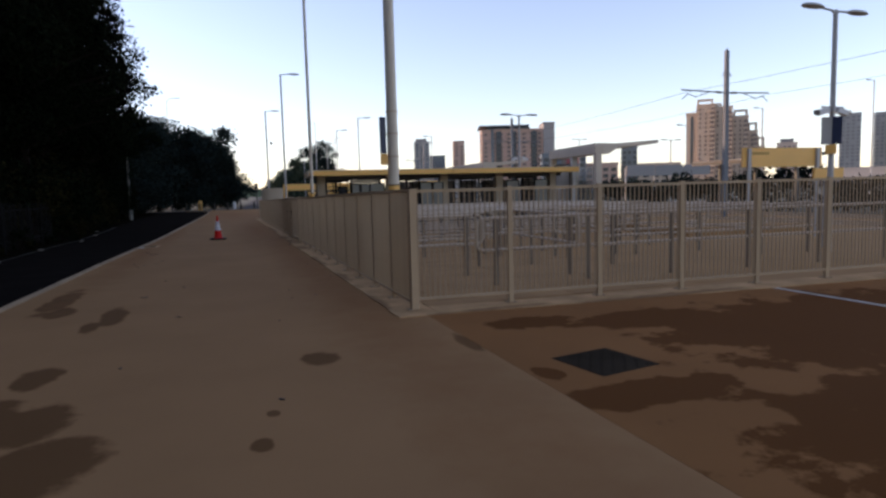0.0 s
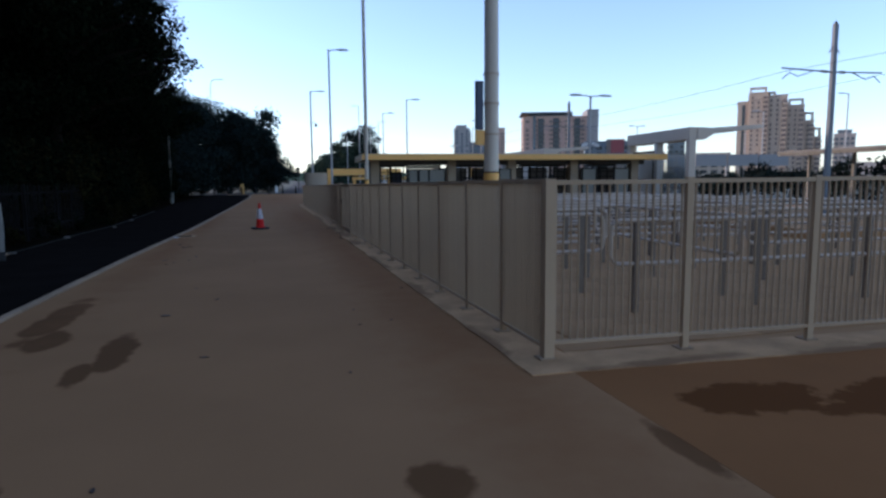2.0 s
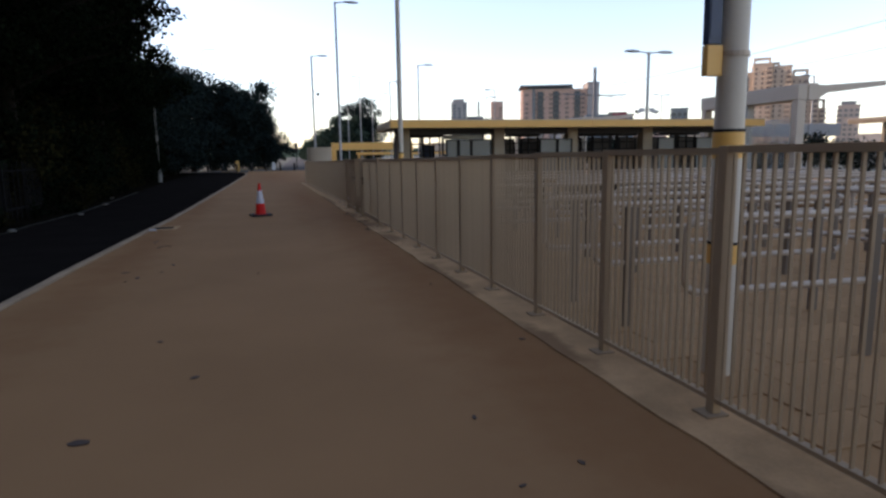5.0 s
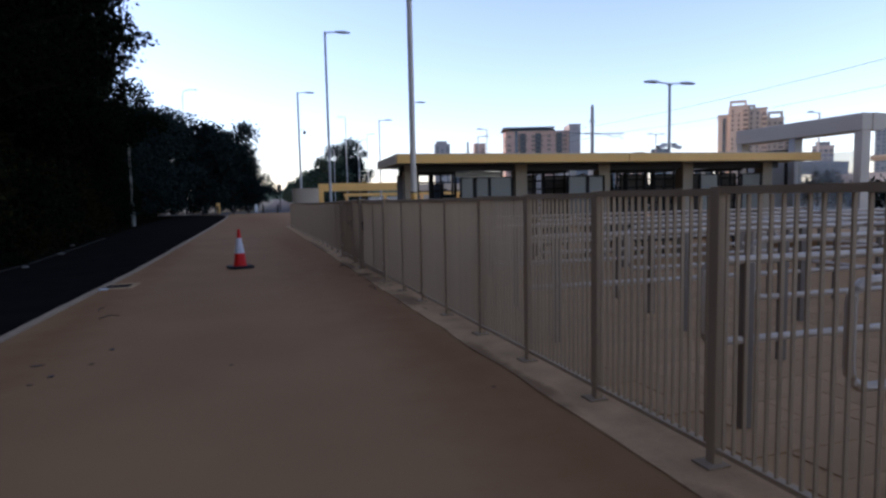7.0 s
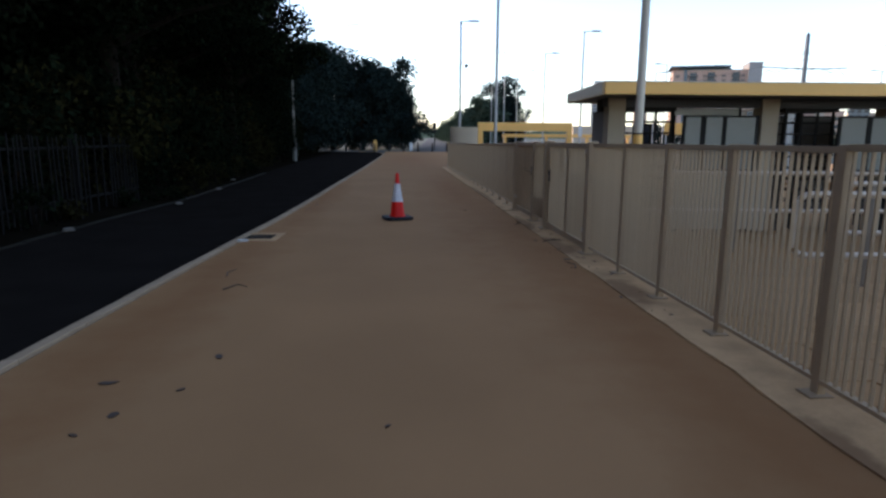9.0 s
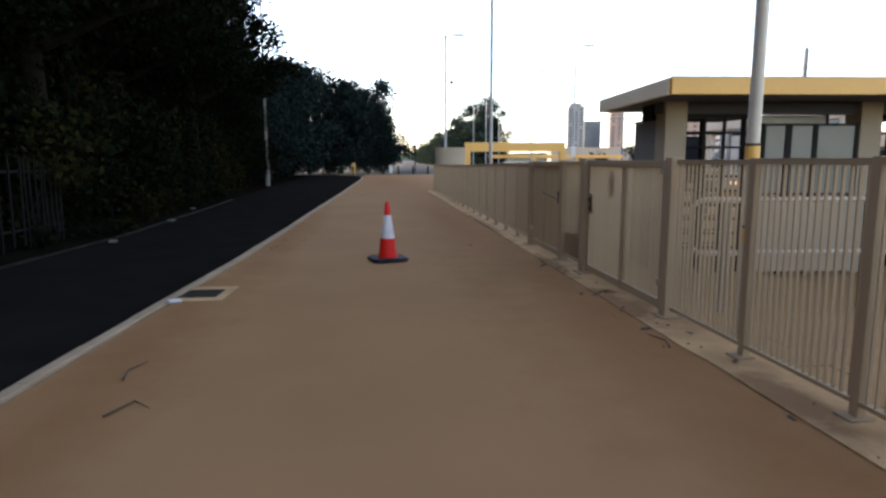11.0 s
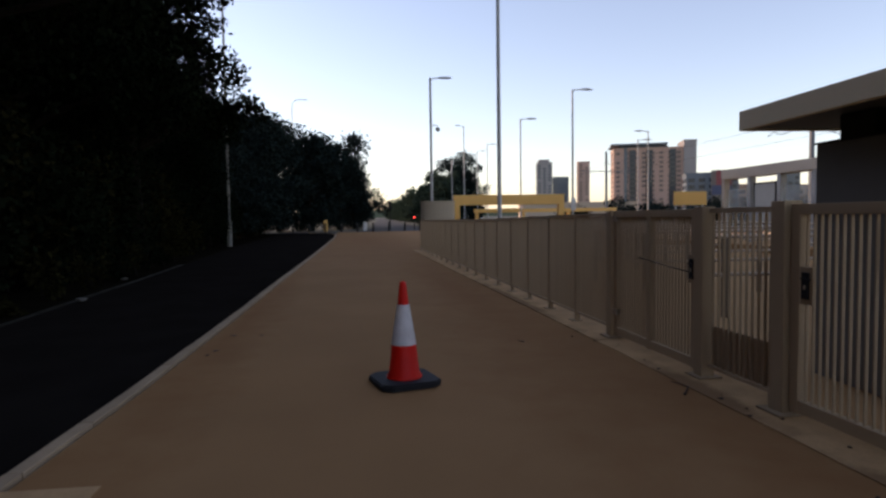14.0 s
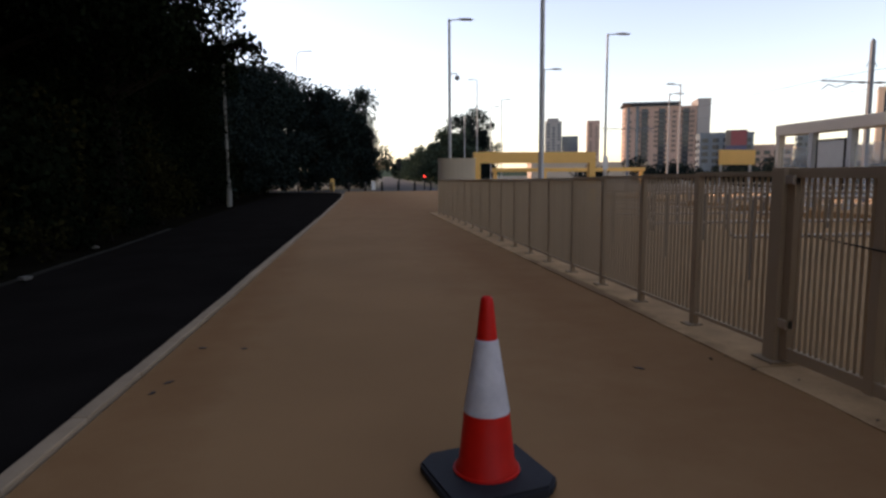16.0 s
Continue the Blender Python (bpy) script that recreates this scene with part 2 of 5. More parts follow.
M_deadleaf = material("dead_leaf", (0.075, 0.042, 0.024), 0.8, vary=0.3, fine=30, bump=0.2)


# ---- mesh helpers ----
def box(bm, x0, x1, y0, y1, z0, z1, bevel=0.0, taper=0.0):
    r = bmesh.ops.create_cube(bm, size=1.0)
    for v in r["verts"]:
        k = 1 - taper * (v.co.z + 0.5)
        v.co = Vector(((x0 + x1) / 2 + v.co.x * (x1 - x0) * k, (y0 + y1) / 2 + v.co.y * (y1 - y0) * k, (z0 + z1) / 2 + v.co.z * (z1 - z0)))
    if bevel:
        es = list({e for v in r["verts"] for e in v.link_edges})
        bmesh.ops.bevel(bm, geom=es, offset=bevel, segments=2, profile=0.6, affect="EDGES")
    return bm


def rod(bm, a, b, r0, r1=None, seg=10):
    a, b = Vector(a), Vector(b)
    r1 = r0 if r1 is None else r1
    m = Matrix.Translation((a + b) / 2) @ (b - a).to_track_quat("Z", "Y").to_matrix().to_4x4()
    bmesh.ops.create_cone(bm, cap_ends=True, segments=seg, radius1=r0, radius2=r1, depth=(b - a).length, matrix=m)
    return bm


def pipe(bm, pts, r, seg=8):
    """A bent tube through the points, with rings square to the way."""
    pts = [Vector(p) for p in pts]
    rings = []
    for i, p in enumerate(pts):
        d = ((pts[min(i + 1, len(pts) - 1)] - pts[max(i - 1, 0)])).normalized()
        up = Vector((0, 0, 1)) if abs(d.z) < 0.9 else Vector((0, 1, 0))
        s = d.cross(up).normalized()
        u = s.cross(d)
        rr = r[i] if isinstance(r, (list, tuple)) else r
        rings.append([bm.verts.new(p + rr * (math.cos(a) * s + math.sin(a) * u)) for a in (2 * math.pi * k / seg for k in range(seg))])
    for ra, rb in zip(rings, rings[1:]):
        for k in range(seg):
            bm.faces.new((ra[k], ra[(k + 1) % seg], rb[(k + 1) % seg], rb[k]))
    bm.faces.new(rings[0][::-1])
    bm.faces.new(rings[-1])
    return bm


def lathe(bm, profile, seg=28):
    rings = [[bm.verts.new((r * math.cos(2 * math.pi * k / seg), r * math.sin(2 * math.pi * k / seg), z)) for k in range(seg)] for r, z in profile]
    for ra, rb in zip(rings, rings[1:]):
        for k in range(seg):
            bm.faces.new((ra[k], ra[(k + 1) % seg], rb[(k + 1) % seg], rb[k]))
    bm.faces.new(rings[0][::-1])
    bm.faces.new(rings[-1])
    return bm


def mesh_of(name, bm, mat, smooth=False):
    bmesh.ops.recalc_face_normals(bm, faces=bm.faces)
    me = bpy.data.meshes.new(name)
    bm.to_mesh(me)
    bm.free()
    me.materials.append(mat)
    if smooth:
        me.polygons.foreach_set("use_smooth", [True] * len(me.polygons))
        me.set_sharp_from_angle(angle=radians(40))
    return me


def part(name, bm, mat, parent, label="", smooth=False, m=None):
    ob = new(name, mesh_of(name, bm, mat, smooth) if not isinstance(bm, bpy.types.Mesh) else bm)
    ob.parent = parent
    if m is not None:
        ob.matrix_basis = m
    if label:
        ob["label"] = label
    return ob


def thing(name, m, label, category, group="", kind=""):
    ob = new(name)
    ob.matrix_basis = m
    ob.empty_display_size = 0.2
    return tagged(ob, label, category, group, kind)


def single(name, bm, mat, label, category, m=None, group="", kind="", smooth=False):
    ob = new(name, mesh_of(name, bm, mat, smooth))
    if m is not None:
        ob.matrix_basis = m
    return tagged(ob, label, category, group, kind)


def B():
    return bmesh.new()


def slab(bm, pts, z0, z1):
    lo, hi = [bm.verts.new((x, y, z0)) for x, y in pts], [bm.verts.new((x, y, z1)) for x, y in pts]
    n = len(pts)
    bm.faces.new(lo[::-1])
    bm.faces.new(hi)
    for i in range(n):
        bm.faces.new((lo[i], lo[(i + 1) % n], hi[(i + 1) % n], hi[i]))
    return bm


def lerp(table, v):
    for (a, b), (c, d) in zip(table, table[1:]):
        if v <= c:
            return b + (d - b) * (v - a) / (c - a)
    return table[-1][1]


# ---- plan ----
FX = 2.39                                   # line of the fence beside the path
KERB = [(-40, -5.55), (9, -3.31), (16, -3.07), (20, -2.88), (24, -2.665), (28, -2.53), (33, -2.415), (45, -2.10), (66, -1.68), (76, -1.75), (80, -2.3), (83, -3.6), (84.5, -6.0)]
LEFT = [(-40, -6.6), (14, -6.28), (24, -6.18), (28, -6.0), (36, -6.25), (54, -7.1), (70, -7.3), (85, -7.6)]
TOPS = [(-20, 1.70), (6.1, 1.70), (12.4, 1.645), (16, 1.60), (20, 1.575), (25, 1.545), (33, 1.435), (46, 1.36)]
SIDE_POSTS = [6.15, 7.27, 8.52, 9.83, 11.12, 12.40, 13.63, 14.88, 16.15, 17.36, 18.55, 19.80]
FAR_POSTS = [25.42 + 1.16 * i for i in range(18)]


def kx(y):
    return lerp(KERB, y)


def along(table, y0, y1, step=2.0):
    n = max(1, int((y1 - y0) / step))
    return [(lerp(table, y0 + (y1 - y0) * i / n), y0 + (y1 - y0) * i / n) for i in range(n + 1)]


# ---- ground ----
bm = B()
bmesh.ops.create_grid(bm, x_segments=40, y_segments=40, size=2500)
for v in bm.verts:
    v.co.z = -0.07
single("ground", bm, M_land, "dull green and grey land reaching the horizon", "ground", kind="structure")
bm = B()
slab(bm, along(KERB, -40, 76) + [(-1.75, 84), (9.5, 84), (9.0, 46.2), (2.3, 46.2), (2.3, 5.9), (2.44, 5.9), (2.44, -40)], -0.06, 0.0)
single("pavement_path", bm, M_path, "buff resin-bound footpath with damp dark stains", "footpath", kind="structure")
bm = B()
slab(bm, [(2.444, -40), (30, -40), (30, 3.83), (2.444, 5.76)], -0.06, 0.0)
single("pavement_forecourt", bm, M_fore, "red-brown forecourt paving, damp with dry islands", "paving", kind="structure")
bm = B()
slab(bm, [(2.62, 5.95), (30, 4.03), (30, 70), (9.02, 70), (9.02, 46.2), (2.62, 46.2)], -0.06, -0.012)
plaza = single("pavement_plaza", bm, M_plaza, "pinkish concrete plaza behind the grey fence", "paving", kind="structure")
bm = B()
slab(bm, along([(a, b - 0.14) for a, b in KERB], -40, 84)[::-1] + along(LEFT, -40, 84), -0.065, -0.03)
single("road_cycle_lane", bm, M_asphalt, "smooth dark asphalt lane beside the footpath", "cycle lane", kind="structure")
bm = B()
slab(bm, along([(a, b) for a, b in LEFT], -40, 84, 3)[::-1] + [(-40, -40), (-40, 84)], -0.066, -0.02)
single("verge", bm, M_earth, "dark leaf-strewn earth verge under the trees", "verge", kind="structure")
bm = B()
slab(bm, [(-40, 84.0), (60, 84.0), (60, 88), (8.6, 88), (9.5, 100), (40, 700), (33, 700), (2.6, 104), (1.0, 88), (-40, 88)], -0.068, -0.045)
single("road_ahead", bm, M_road, "worn grey asphalt road leading away between trees", "road", kind="structure")
bm = B()
slab(bm, [(8.02, -12), (8.12, -12), (8.12, 5.3), (8.02, 5.3)], 0.0, 0.004)
single("road_marking", bm, M_line, "worn white painted line on the forecourt", "road marking", kind="structure")
def ragged(a, b, step=0.35, amount=0.034):
    """Points from a to b with an uneven edge."""
    a, b = Vector(a), Vector(b)
    n = max(2, int((b - a).length / step))
    side_way = Vector((-(b - a).y, (b - a).x)).normalized()
    return [tuple(a + (b - a) * k / n + side_way * amount * noise.noise((a.x + k * 0.71, a.y, 3)) * (0 < k < n)) for k in range(n + 1)]


for nm, edge_a, edge_b, back, zt in (("plinth_side", (2.05, 19.6), (2.05, 5.72), [(2.62, 5.69), (2.62, 19.6)], 0.012), ("plinth_far", (2.10, 46), (2.08, 25.2), [(2.62, 25.2), (2.62, 46)], 0.012), ("plinth_gate", (2.08, 25.196), (2.05, 19.604), [(2.62, 19.604), (2.62, 25.196)], 0.008), ("plinth_front", (2.624, 5.69), (20, 4.47), [(20, 5.07), (2.624, 6.28)], 0.012)):
    single(nm, slab(B(), ragged(edge_a, edge_b) + back, -0.05, zt), M_plinth, "stained concrete plinth under the fence", "plinth", kind="structure")

# manhole cover in the forecourt, gully beside the kerb
mh = thing("manhole_cover", pose(3.28, 2.88, 0.0, 0, 0, 9.5), "dark square cast-iron manhole cover set flush in paving", "manhole cover")
bm = box(B(), -0.35, 0.35, -0.36, 0.36, -0.03, 0.004, 0.004)
part("rim", bm, M_iron, mh)
bm = B()
for i in range(9):
    for j in range(9):
        if (i + j) % 2 == 0:
            box(bm, -0.32 + i * 0.071, -0.265 + i * 0.071, -0.33 + j * 0.075, -0.275 + j * 0.075, 0.003, 0.009)
part("tread_plate", bm, M_iron, mh)
gl = thing("road_gully", pose(-2.62, 21.55, 0.0, 0, 0, -2), "dark iron gully grating in a pale concrete surround", "drain")
bm = B()
for x0, x1, y0, y1 in ((-0.30, 0.34, 0.23, 0.40), (-0.30, 0.34, -0.40, -0.23), (0.23, 0.34, -0.23, 0.23)):
    box(bm, x0, x1, y0, y1, -0.04, 0.006)
part("surround", bm, M_plinth, gl, "pale concrete surround")
part("well", box(B(), -0.26, 0.23, -0.23, 0.23, -0.05, 0.002), M_black, gl)
for i in range(9):
    part("grate_bar", box(B(), -0.24 + i * 0.052, -0.212 + i * 0.052, -0.22, 0.22, -0.02, 0.009), M_iron, gl)
bm = B()
box(bm, -0.07, 0.07, -0.05, 0.05, 0.0, 0.03, 0.012)
for v in bm.verts:
    v.co += Vector((random.uniform(-.02, .02), random.uniform(-.02, .02), max(0, v.co.z) * random.uniform(-.3, .5)))
single("litter", bm, M_white, "crumpled white scrap of paper by the gully", "litter", pose(-2.80, 21.12, 0.0, 0, 0, 25))

# ---- fence beside the path ----
BAR = mesh_of("bar", box(B(), -0.0115, 0.0115, -0.0055, 0.0055, 0, 1), M_grey)          # long way square to the fence
POST = mesh_of("post", box(B(), -0.03, 0.03, -0.036, 0.036, 0, 1, 0.004), M_grey)
PLATE = mesh_of("base_plate", box(B(), -0.10, 0.06, -0.075, 0.075, 0, 0.012, 0.003), M_plate)
RAIL = mesh_of("rail", box(B(), -0.025, 0.025, 0, 1, -0.021, 0.021, 0.0), M_grey)
GRID_TURN = -3.0


def bay(f, m, length, top, post_h, bars, low=0.11, post=True):
    """A bay that runs along local y from its post; its bars stand square to it."""
    if post:
        part("post", POST, None, f, m=m @ pose(0, 0, 0.012) @ Matrix.Diagonal((1, 1, post_h - 0.012, 1)))
        part("base_plate", PLATE, None, f, "galvanised base plate", m=m @ pose(0, 0, 0.0122))
    y0 = 0.036
    for nm, z in (("top_rail", top - 0.021), ("bottom_rail", low)):
        part(nm, RAIL, None, f, m=m @ pose(0, y0, z) @ Matrix.Diagonal((1, length - y0 - 0.036, 1 if z > 1 else 0.7, 1)))
    for i in range(bars):
        part("bar", BAR, None, f, m=m @ pose(0, y0 + (length - y0 - 0.036) * (i + 0.5) / bars, low + 0.015) @ Matrix.Diagonal((1, 1, top - low - 0.06, 1)))


def end_post(f, x, y, h, w=0.06, turn=0.0):
    part("post", box(B(), -w / 2, w / 2, -w / 2, w / 2, 0, h, 0.004), M_grey, f, m=pose(x, y, 0.012, 0, 0, turn))
    part("post_cap", box(B(), -w / 2 - 0.003, w / 2 + 0.003, -w / 2 - 0.003, w / 2 + 0.003, h, h + 0.008, 0.003), M_grey, f, m=pose(x, y, 0.012, 0, 0, turn))
    part("base_plate", PLATE, None, f, "galvanised base plate", m=pose(x, y, 0.0122, 0, 0, turn))


FENCE_LABEL = "grey steel railing with close flat upright bars, stepped bay by bay"
side = thing("fence", pose(0, 0, 0), FENCE_LABEL, "fence", "grey fence round the plaza")
for a, b in zip(SIDE_POSTS, SIDE_POSTS[1:]):
    t = lerp(TOPS, (a + b) / 2)
    bay(side, pose(FX, a, 0), b - a, t, t + 0.012, 16, post=a > 6.2, low=0.11)
end_post(side, FX, 6.15, 1.68, 0.105)
far = thing("fence", pose(0, 0, 0), FENCE_LABEL, "fence", "grey fence round the plaza")
for a, b in zip(FAR_POSTS, FAR_POSTS[1:]):
    t = lerp(TOPS, (a + b) / 2)
    bay(far, pose(FX, a, 0), b - a, t, t + 0.012, 15, low=0.13)
end_post(far, FX, FAR_POSTS[-1], 1.34)

# front fence, turned a little off square
fx0, fy0 = FX, 6.15
step, front_turn = 1.443, -4.0
front = thing("fence", pose(0, 0, 0), "grey steel railing facing the forecourt, see-through upright bars", "fence", "grey fence round the plaza")
for i in range(9):
    c, s = math.cos(radians(front_turn)), math.sin(radians(front_turn))
    x, y = fx0 + i * step * c, fy0 + i * step * s
    bay(front, pose(x, y, 0, 0, 0, front_turn - 90), step, 1.685 + 0.006 * i, 1.70 + 0.006 * i, 18, post=i > 0, low=0.16)
end_post(front, fx0 + 9 * step * c, fy0 + 9 * step * s, 1.76)


# ---- gates ----
def gate_leaf(y0, y1, top, mullions, bars, name_label, lock_y, lock_side=-1):
    g = thing("gate", pose(FX, y0, 0), name_label, "gate", "gates in the fence")
    L = y1 - y0
    for z0, z1 in ((0.06, 0.15), (top - 0.075, top)):
        part("frame_rail", box(B(), -0.03, 0.03, 0, L, z0, z1, 0.004), M_grey, g)
    for y in [0.04, L - 0.04] + mullions:
        part("stile", box(B(), -0.034, 0.034, y - 0.04, y + 0.04, 0.05, top, 0.004), M_grey, g)
    n = bars
    for i in range(n):
        y = 0.09 + (L - 0.18) * (i + 0.5) / n
        if all(abs(y - k) > 0.05 for k in mullions):
            part("bar", BAR, None, g, m=pose(0, y, 0.14) @ Matrix.Diagonal((0.9, 1, top - 0.21, 1)))
    lk = part("lock_plate", box(B(), -0.042, -0.028, lock_y - 0.062, lock_y + 0.062, 0.86, 1.13, 0.004), M_grey, g)
    part("lock_box", box(B(), -0.054, -0.043, lock_y - 0.034, lock_y + 0.034, 0.90, 1.09, 0.003), M_black, lk, "black lock case")
    part("keyhole", box(B(), -0.058, -0.055, lock_y - 0.010, lock_y + 0.010, 0.97, 1.00, 0.001), M_galv, lk)
    part("lever", pipe(B(), [(-0.054, lock_y, 1.05), (-0.085, lock_y, 1.05), (-0.085, lock_y - 0.09, 1.045)], 0.007, 6), M_black, lk)
    return g


def gate_post(y, h, w):
    f = thing("gate_post", pose(FX, y, 0.0), "broad square grey steel gate post", "gate post", "gate posts")
    part("shaft", box(B(), -w / 2, w / 2, -w / 2, w / 2, 0.012, h, 0.006), M_grey, f)
    part("base_plate", box(B(), -w * .9, w * .9, -w * .9, w * .9, 0.012, 0.026, 0.003), M_plate, f, "galvanised base plate")


gate_post(19.86, 1.60, 0.13)
gate_post(22.36, 1.60, 0.15)
gate_post(23.42, 1.575, 0.13)
gate_post(25.36, 1.56, 0.14)
g1 = gate_leaf(19.95, 22.26, 1.575, [1.08], 33, "closed grey steel barred gate with a lock box", 2.15)
part("notice_plate", box(B(), 0.03, 0.036, 1.42, 1.56, 1.12, 1.42), M_pillar, g1)
g2 = gate_leaf(23.50, 25.28, 1.555, [0.92], 27, "closed grey steel barred gate beside a broad post", 0.06)
part("chain", pipe(B(), [(-0.045, 0.08, 0.965), (-0.048, 0.45, 0.985), (-0.046, 0.9, 1.02), (0.02, 1.3, 1.03), (0.03, 1.66, 1.05)], 0.006, 6), M_black, g2, "dark taut chain")
for z in (0.3, 1.43):
    part("hinge", box(B(), -0.055, 0.01, 1.70, 1.80, z, z + 0.07, 0.004), M_galv, g2)
    part("hinge", box(B(), -0.055, 0.01, 0.0, 0.08, z, z + 0.07, 0.004), M_galv, g1)
infill = thing("fence", pose(0, 0, 0), "narrow grey railing infill between two gate posts", "fence", "grey fence round the plaza")
bay(infill, pose(FX, 22.43, 0), 0.92, 1.56, 1.57, 11, post=False, low=0.13)
part("kick_plate", box(B(), FX + 0.014, FX + 0.020, 22.47, 23.32, 0.135, 0.50), M_grey, infill, "flat grey kick plate")
part("inner_stile", box(B(), FX + 0.03, FX + 0.10, 22.50, 22.58, 0.0, 1.16, 0.004), M_leg, infill)


# ---- queue barriers ----
def barrier(x0, x1, y, y1=None, loop0=True, loop1=True, low=0.62, top=1.17, n=None):
    """Two tube rails joined by bends at the ends, on square posts."""
    y1 = y if y1 is None else y1
    L = math.hypot(x1 - x0, y1 - y)
    f = thing("queue_barrier", pose(x0, y, 0, 0, 0, math.degrees(math.atan2(y1 - y, x1 - x0))), "galvanised tube crowd barrier with two rails", "crowd barrier", "queue barriers on the plaza")
    r = 0.12
    a = []
    for k in range(5):
        w = math.pi / 2 * k / 4
        a.append((r - r * math.sin(w), 0, top - r + r * math.cos(w)))
    c = [(p[0], 0, low + top - p[2]) for p in reversed(a)]
    left = ([(L - 0.2, 0, top), (r + .02, 0, top)] + a + c + [(r + .02, 0, low), (L - 0.2, 0, low)])
    right = [(L - p[0], 0, p[2]) for p in left]
    part("rail_loop", pipe(B(), left, 0.029, 8), M_galv, f, smooth=True)
    part("end_bend", pipe(B(), right[1:-1], 0.029, 8), M_galv, f, smooth=True)
    n = n or max(2, round(L / 1.5))
    for i in range(n):
        x = 0.35 + (L - 0.7) * i / (n - 1)
        part("leg", box(B(), x - 0.038, x + 0.038, -0.03, 0.03, -0.004, top - 0.02, 0.004), M_leg, f)
    return f


rows = [(4.0, 13.6, 7.72), (2.66, 4.7, 9.2), (7.4, 13.4, 9.2), (2.66, 5.5, 10.5), (7.2, 13.4, 10.7), (2.66, 7.9, 11.55), (4.3, 13.2, 12.8), (2.66, 11.6, 14.25), (4.6, 13.0, 15.2), (3.2, 12.4, 16.5), (4.6, 12.8, 17.8), (2.70, 12.6, 20.05)]
for x0, x1, y in rows:
    sl = math.tan(radians(GRID_TURN))
    barrier(x0, x1, y, y + (x1 - x0) * sl)
for x, ya, yb in ((6.15, 7.95, 12.3), (9.0, 10.5, 13.4), (7.2, 13.1, 15.9), (11.6, 8.6, 12.0), (10.4, 15.4, 18.6)):
    barrier(x, x + (yb - ya) * 0.06, ya, yb)
for i in range(7):
    barrier(11.2 + 0.15 * i, 13.6 + 0.1 * i, 26 + 2.6 * i, 26 + 2.6 * i - 0.12)
    barrier(4.2 + 0.1 * i, 9.5, 26.4 + 2.6 * i, 26.4 + 2.6 * i - 0.3)

# ---- entrance canopy ----
can = thing("entrance_canopy", pose(2.96, 21.19, 0, 0, 0, -3.9), "flat canopy with yellow fascia on beige pillars", "canopy")
W, D = 11.0, 2.82
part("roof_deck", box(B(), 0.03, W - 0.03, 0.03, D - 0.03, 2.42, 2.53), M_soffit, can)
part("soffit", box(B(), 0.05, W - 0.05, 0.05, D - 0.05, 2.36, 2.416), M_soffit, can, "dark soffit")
part("fascia", box(B(), 0, W / 2 + 0.03, -0.03, 0.028, 2.345, 2.54, 0.006), M_yellow, can, "yellow fascia")
part("fascia", box(B(), W / 2 + 0.045, W, -0.03, 0.028, 2.345, 2.54, 0.006), M_yellow, can, "yellow fascia")
part("fascia", box(B(), -0.03, 0.028, 0.03, D, 2.345, 2.54, 0.006), M_side, can, "side fascia toned tan for its light")
part("fascia", box(B(), W - 0.028, W + 0.03, 0.03, D, 2.345, 2.54, 0.006), M_side, can, "side fascia toned tan for its light")
part("fascia", box(B(), 0, W, D - 0.028, D + 0.03, 2.345, 2.54, 0.006), M_side, can, "side fascia toned tan for its light")
part("drip_edge", box(B(), -0.035, W + 0.035, -0.036, -0.026, 2.535, 2.552), M_beige, can)
for x in (0.50, 3.22, 5.45, 7.85, 10.3):
    part("pillar", box(B(), x - 0.15, x + 0.15, 1.0, 1.34, 0, 2.36, 0.008), M_pillar, can)
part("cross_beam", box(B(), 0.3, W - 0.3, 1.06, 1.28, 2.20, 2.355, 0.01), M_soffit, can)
part("gutter_bracket", box(B(), 0.35, 0.46, 1.5, 1.9, 2.14, 2.36, 0.02), M_black, can)
kiosk = thing("control_cabinet", pose(2.96, 21.19, 0, 0, 0, -3.9) @ pose(0.36, 1.36, 0), "charcoal clad cabinet block under the canopy end", "cabinet")
part("body", box(B(), 0, 0.40, 0.0, 0.84, 0, 2.13, 0.01), M_darkbox, kiosk)
part("lid", box(B(), -0.015, 0.415, -0.015, 0.855, 2.13, 2.15, 0.006), M_black, kiosk)


def turnstile(x, y):
    t = thing("turnstile", pose(2.96, 21.19, 0, 0, 0, -3.9) @ pose(x, y, 0), "black full-height barred turnstile cage", "turnstile", "turnstiles under the canopy")
    for dx in (-0.42, -0.14, 0.14, 0.42):
        part("upright", box(B(), dx - 0.018, dx + 0.018, -0.02, 0.02, 0, 2.18), M_black, t)
    for i in range(9):
        part("arm", rod(B(), (-0.42, 0, 0.35 + 0.2 * i), (0.42, 0, 0.35 + 0.2 * i), 0.016, seg=6), M_black, t)
    part("rotor", rod(B(), (0, 0.35, 0), (0, 0.35, 2.2), 0.045), M_black, t)
    for i in range(9):
        for k in range(3):
            w = 2.1 * k + 0.4
            part("rotor_arm", rod(B(), (0, 0.35, 0.35 + 0.2 * i), (0.4 * math.cos(w), 0.35 + 0.4 * math.sin(w), 0.35 + 0.2 * i), 0.014, seg=5), M_black, t)
    part("header", box(B(), -0.48, 0.48, -0.06, 0.8, 2.14, 2.20), M_black, t)


for x in (1.10, 4.0, 6.3, 7.1, 9.1):
    turnstile(x, 1.15)


